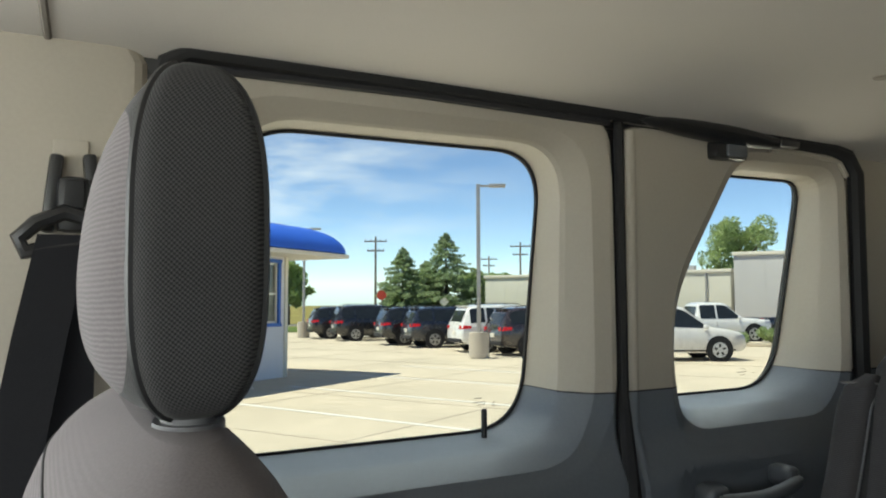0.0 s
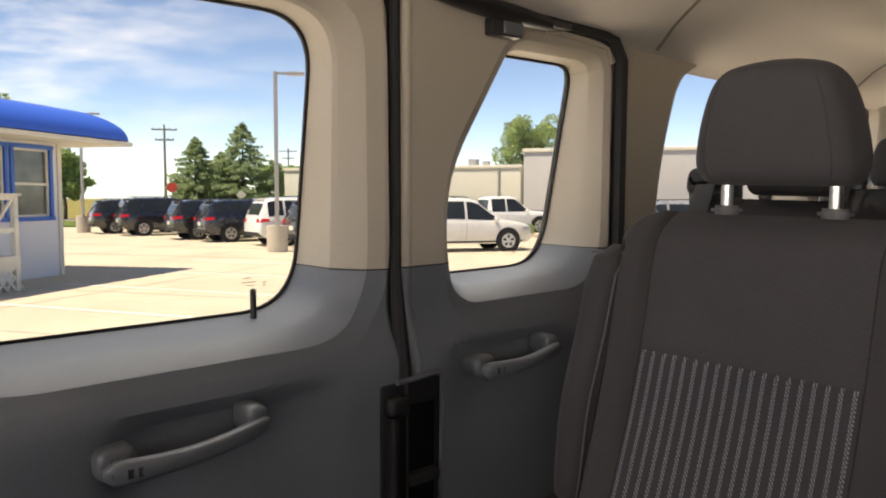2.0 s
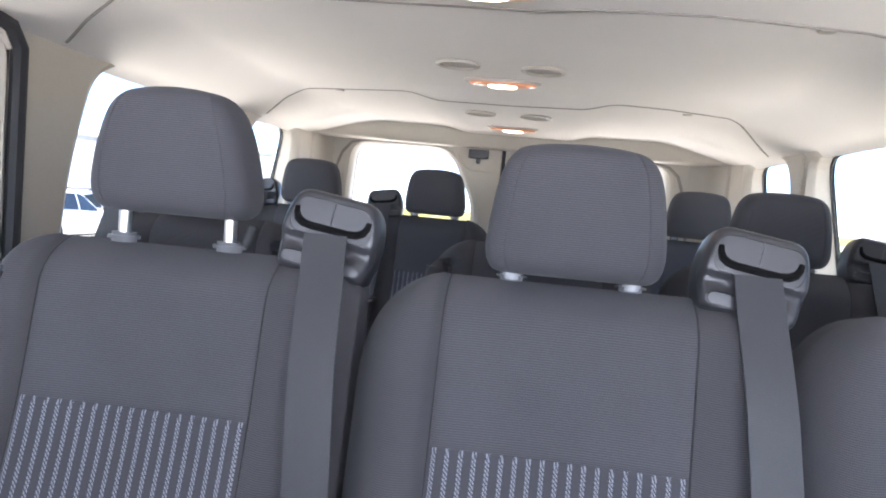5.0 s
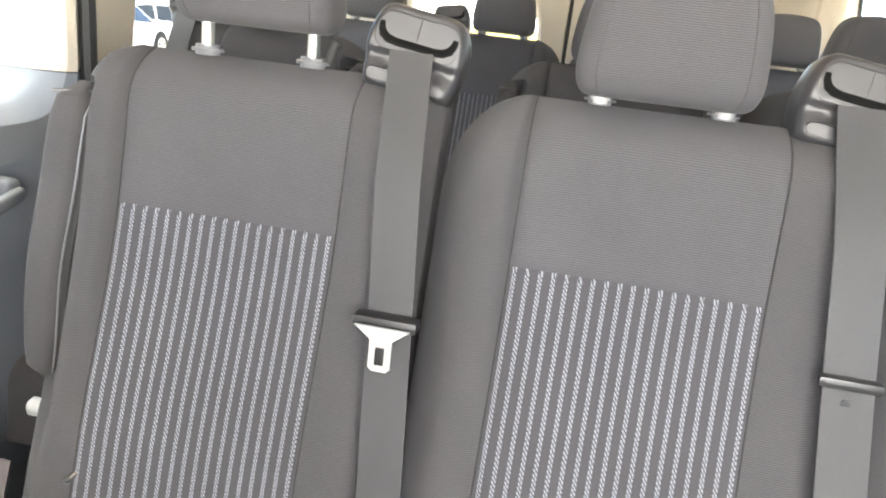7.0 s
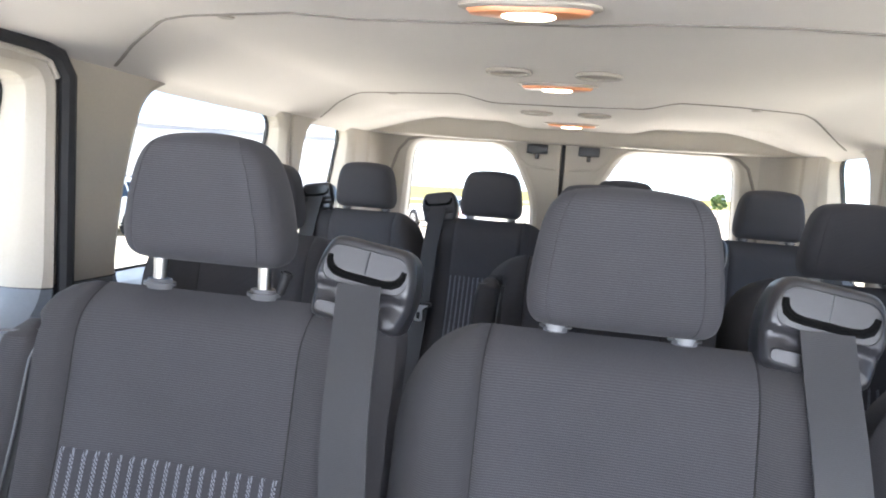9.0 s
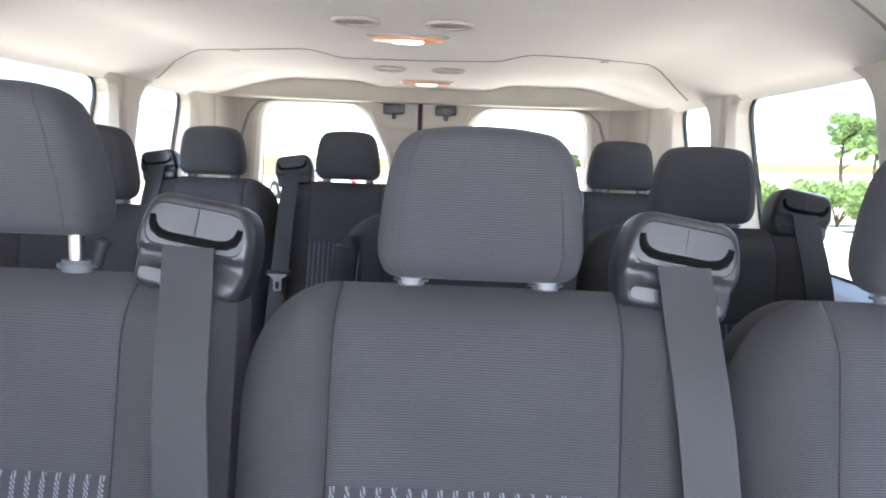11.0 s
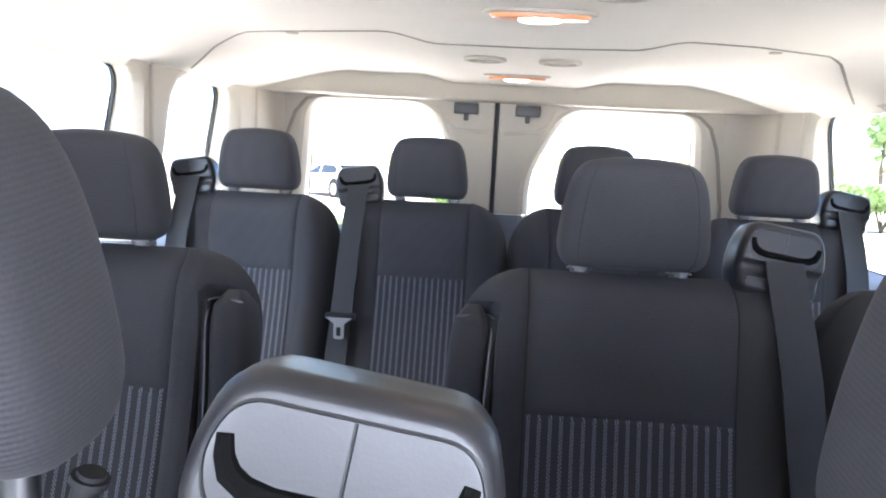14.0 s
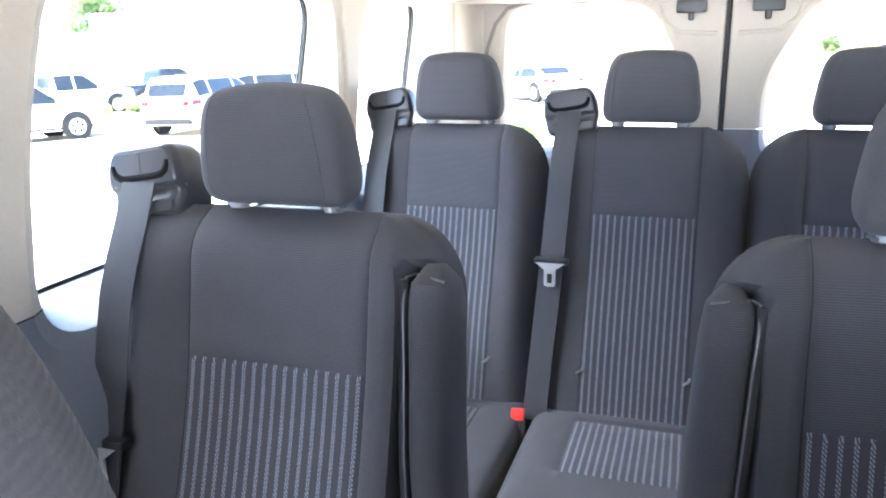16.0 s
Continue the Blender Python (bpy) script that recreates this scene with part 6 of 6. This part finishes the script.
# ---- poles and signs
def utility_pole(x, y, h):
    root = empty("utility_pole", out_pose(x, y), "wooden utility pole with two crossarms", "utility pole", group="utility poles by the road")
    part("pole", cyl(0.16, h, (0, 0, h / 2), r2=0.10, n=12), WOOD, root)
    for z, w in ((h - 0.5, 2.4), (h - 1.5, 1.8)):
        part("crossarm", box((w, 0.12, 0.14), (0, 0.12, z)), WOOD, root)
        for s in (-0.45, -0.2, 0.2, 0.45):
            part("insulator", cyl(0.05, 0.18, (s * w, 0.12, z + 0.15), n=8), GALV, root)


utility_pole(-7.1, 80, 9.0)
utility_pole(9.2, 90, 9.2)
utility_pole(6.8, 112, 9.0)
root = empty("stop_sign", out_pose(-4.2, 52, 0, 0), "red octagonal road sign on a post", "road sign")
part("post", cyl(0.04, 2.3, (0, 0.05, 1.15), n=10), GALV, root)
part("plate", cyl(0.34, 0.02, (0, 0, 2.45), Matrix.Rotation(radians(90), 4, "X") @ Matrix.Rotation(radians(22.5), 4, "Z"), n=8), SIGN_RED, root)
root = empty("warning_sign", out_pose(0.1, 56, 0, 0), "small pale diamond sign on a post", "road sign")
part("post", cyl(0.03, 2.2, (0, 0.05, 1.1), n=10), GALV, root)
part("plate", box((0.5, 0.02, 0.5), (0, 0, 2.0), m=Matrix.Rotation(radians(45), 4, "Y")), CREAM, root)


# ---- trees and shrubs
def leaf_cloud(name, centres, sizes, count, leaf, material, parent, rng, flat=0.7, label="", droop=0.0):
    """Many small leaf blades scattered over lumpy clusters."""
    C, Rr = np.array(centres, float), np.array(sizes, float)
    pick = rng.choice(len(C), count, p=Rr ** 2 / (Rr ** 2).sum())
    d = rng.normal(size=(count, 3))
    d /= np.linalg.norm(d, axis=1)[:, None]
    rad = Rr[pick] * rng.uniform(0.55, 1.05, count)
    p = C[pick] + d * rad[:, None] * np.array([1, 1, flat])
    a = rng.normal(size=(count, 3))
    a /= np.linalg.norm(a, axis=1)[:, None]
    b = np.cross(a, rng.normal(size=(count, 3)))
    b /= np.linalg.norm(b, axis=1)[:, None]
    s = leaf * rng.uniform(0.6, 1.4, count)[:, None]
    a[:, 2] -= droop
    V = np.stack([p - a * s, p + b * s * 0.5, p + a * s, p - b * s * 0.5], 1).reshape(-1, 3)
    F = [(4 * i, 4 * i + 1, 4 * i + 2, 4 * i + 3) for i in range(count)]
    return thing(name, V.tolist(), F, material, parent, label, kind="stuff")


def spruce(x, y, h, w, seed):
    rng = np.random.default_rng(seed)
    root = empty("spruce_tree", out_pose(x, y), "dense dark green spruce with drooping branches", "tree", group="conifers beyond the cars")
    part("trunk", cyl(0.22, h, (0, 0, h / 2), r2=0.03, n=10), BARK, root)
    C, R = [], []
    bm = bmesh.new()
    n = 180
    for i in range(n):
        s = (i + rng.uniform(0, 1)) / n
        z = 0.5 + (h - 0.6) * s
        reach = w / 2 * (1 - s) ** 0.68 * rng.uniform(0.6, 1.12)
        t = rng.uniform(0, TAU)
        tip = Vector((math.cos(t) * reach, math.sin(t) * reach, z - 0.12 * reach))
        if i % 3 == 0:
            tube([(0, 0, z + 0.1), tip], [0.035, 0.008], n=4, bm=bm)
        for q in (0.45, 0.75, 1.0):
            C.append((tip.x * q, tip.y * q, z - 0.1 * reach * q))
            R.append((0.22 + 0.30 * (1 - s)) * (1.15 - 0.4 * q))
    part("limbs", bm, BARK, root, kind="stuff")
    leaf_cloud("crown", C, R, 15000, 0.13, NEEDLES, root, rng, 0.5, droop=0.3)


def leafy_tree(x, y, h, w, seed, material, low=0.35, leaves=7000, leaf=0.2, label="broad leafy green tree"):
    rng = np.random.default_rng(seed)
    root = empty("leafy_tree", out_pose(x, y), label, "tree")
    part("trunk", tube([(0, 0, 0), (0.05, 0, h * 0.2), (-0.05, 0.05, h * 0.45), (0, 0, h * 0.7)], [0.03 * h, 0.024 * h, 0.016 * h, 0.006 * h], n=8), BARK, root)
    C, R = [], []
    bm = bmesh.new()
    for i in range(34):
        z = h * rng.uniform(low, 0.92)
        k_ = math.sqrt(max(0.05, 1 - ((z / h - 0.62) / 0.42) ** 2))
        t, reach = rng.uniform(0, TAU), w / 2 * k_ * rng.uniform(0.3, 0.95)
        p = (math.cos(t) * reach, math.sin(t) * reach, z)
        C.append(p)
        R.append(w * rng.uniform(0.09, 0.19))
        if i % 3 == 0:
            tube([(0, 0, max(h * 0.2, z - reach * 0.7)), p], [0.012 * h, 0.004 * h], n=5, bm=bm)
    part("limbs", bm, BARK, root, kind="stuff")
    leaf_cloud("crown", C, R, leaves, leaf, material, root, rng, 0.85)


spruce(-3.7, 70, 7.1, 6.6, 3)
spruce(0.3, 71, 8.5, 8.6, 4)
spruce(-1.6, 73, 6.0, 6.4, 11)
leafy_tree(3.4, 74, 5.2, 5.5, 5, LEAVES_LIGHT, low=0.15)
leafy_tree(-2.2, 78, 4.6, 5.0, 15, LEAVES, low=0.15)
leafy_tree(6.2, 80, 4.9, 4.5, 16, LEAVES, low=0.15)
leafy_tree(29.0, 74, 10.3, 8.0, 6, LEAVES_LIGHT, leaves=12000, leaf=0.16)
leafy_tree(-14.2, 70, 5.6, 4.5, 7, LEAVES)
leafy_tree(-15.8, 50, 10.2, 7.0, 8, LEAVES_LIGHT)
leafy_tree(36.25, 1.09, 4.3, 1.7, 9, LEAVES, low=0.5, leaves=3000, leaf=0.09)
leafy_tree(34.26, -0.14, 3.9, 1.6, 10, LEAVES, low=0.5, leaves=2600, leaf=0.09)
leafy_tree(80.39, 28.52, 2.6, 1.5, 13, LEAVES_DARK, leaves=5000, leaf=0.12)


def shrub(x, y, w, h, seed, material):
    rng = np.random.default_rng(seed)
    root = empty("shrub", out_pose(x, y), "low rounded green shrub", "shrub", group="shrubs in the planting")
    C = [(rng.uniform(-w, w) * 0.33, rng.uniform(-w, w) * 0.33, h * rng.uniform(0.3, 0.7)) for _ in range(9)]
    bm = bmesh.new()
    for c in C:
        tube([(0, 0, 0), c], [0.03, 0.01], n=5, bm=bm)
    part("stems", bm, BARK, root, kind="stuff")
    leaf_cloud("foliage", C, [w * 0.26] * 9, 1600, 0.07 * max(1, w * 0.6), material, root, rng, 0.8)


for i, (x, y, w, h) in enumerate(((12.6, 32.5, 1.1, 0.75), (13.9, 32.2, 1.2, 0.8), (15.2, 32.4, 1.1, 0.7), (24.21, 1.62, 1.5, 1.75), (25.25, 0.81, 1.5, 1.8), (23.26, 0.03, 1.3, 1.75), (26.1, 3.01, 1.2, 1.65), (13.09, 11.31, 1.2, 0.55), (25.92, 15.69, 1.6, 0.7), (22.22, -1.11, 1.3, 1.75))):
    shrub(x, y, w, h, 20 + i, LEAVES_LIGHT if i < 3 else LEAVES)
part("planting_kerb", box((4.6, 1.6, 0.15), (0, 0, 0.075), 0.03), CONCRETE, None, "raised concrete kerb round the shrubs", "kerb", kind="structure").matrix_world = out_pose(14.0, 32.3, 0, -20)

# ---- wisps of cloud, far off
cm = bpy.data.materials.new("thin_cloud")
cm.use_nodes = True
nt = cm.node_tree
nt.nodes.remove(nt.nodes["Principled BSDF"])
tc = nt.nodes.new("ShaderNodeTexCoord")
mp = nt.nodes.new("ShaderNodeMapping")
mp.inputs["Scale"].default_value = (0.0028, 0.0028, 0.011)
mp.inputs["Rotation"].default_value = (0, radians(-10), 0)
nz = nt.nodes.new("ShaderNodeTexNoise")
nz.inputs["Scale"].default_value, nz.inputs["Detail"].default_value, nz.inputs["Roughness"].default_value = 1.0, 8, 0.62
rp = nt.nodes.new("ShaderNodeMapRange")
rp.inputs["From Min"].default_value, rp.inputs["From Max"].default_value = 0.43, 0.72
em, tr, mx = (nt.nodes.new("ShaderNode" + k_) for k_ in ("Emission", "BsdfTransparent", "MixShader"))
em.inputs["Color"].default_value, em.inputs["Strength"].default_value = (1, 1, 1, 1), 1.15
nt.links.new(tc.outputs["Object"], mp.inputs["Vector"])
nt.links.new(mp.outputs[0], nz.inputs["Vector"])
nt.links.new(nz.outputs["Fac"], rp.inputs["Value"])
sx = nt.nodes.new("ShaderNodeSeparateXYZ")
nt.links.new(tc.outputs["Object"], sx.inputs[0])
fade = nt.nodes.new("ShaderNodeMapRange")
fade.inputs["From Min"].default_value, fade.inputs["From Max"].default_value = 60, 240
nt.links.new(sx.outputs[2], fade.inputs["Value"])
left = nt.nodes.new("ShaderNodeMapRange")
left.inputs["From Min"].default_value, left.inputs["From Max"].default_value = 300, -500
nt.links.new(sx.outputs[0], left.inputs["Value"])
amt = math_node(nt, "MULTIPLY", math_node(nt, "MULTIPLY", rp.outputs[0], fade.outputs[0]), left.outputs[0])
amt = math_node(nt, "MULTIPLY", amt, 0.62)
nt.links.new(amt, mx.inputs[0])
nt.links.new(tr.outputs[0], mx.inputs[1])
nt.links.new(em.outputs[0], mx.inputs[2])
nt.links.new(mx.outputs[0], nt.nodes["Material Output"].inputs["Surface"])
cl = thing("backdrop_cloud", [(-1600, 0, 60), (1600, 0, 60), (1600, 0, 1300), (-1600, 0, 1300)], [(0, 1, 2, 3)], cm, None, "thin white wisps of high cloud", "cloud", kind="structure")
cl.matrix_world = out_pose(0, 2000)
cl.visible_shadow = False
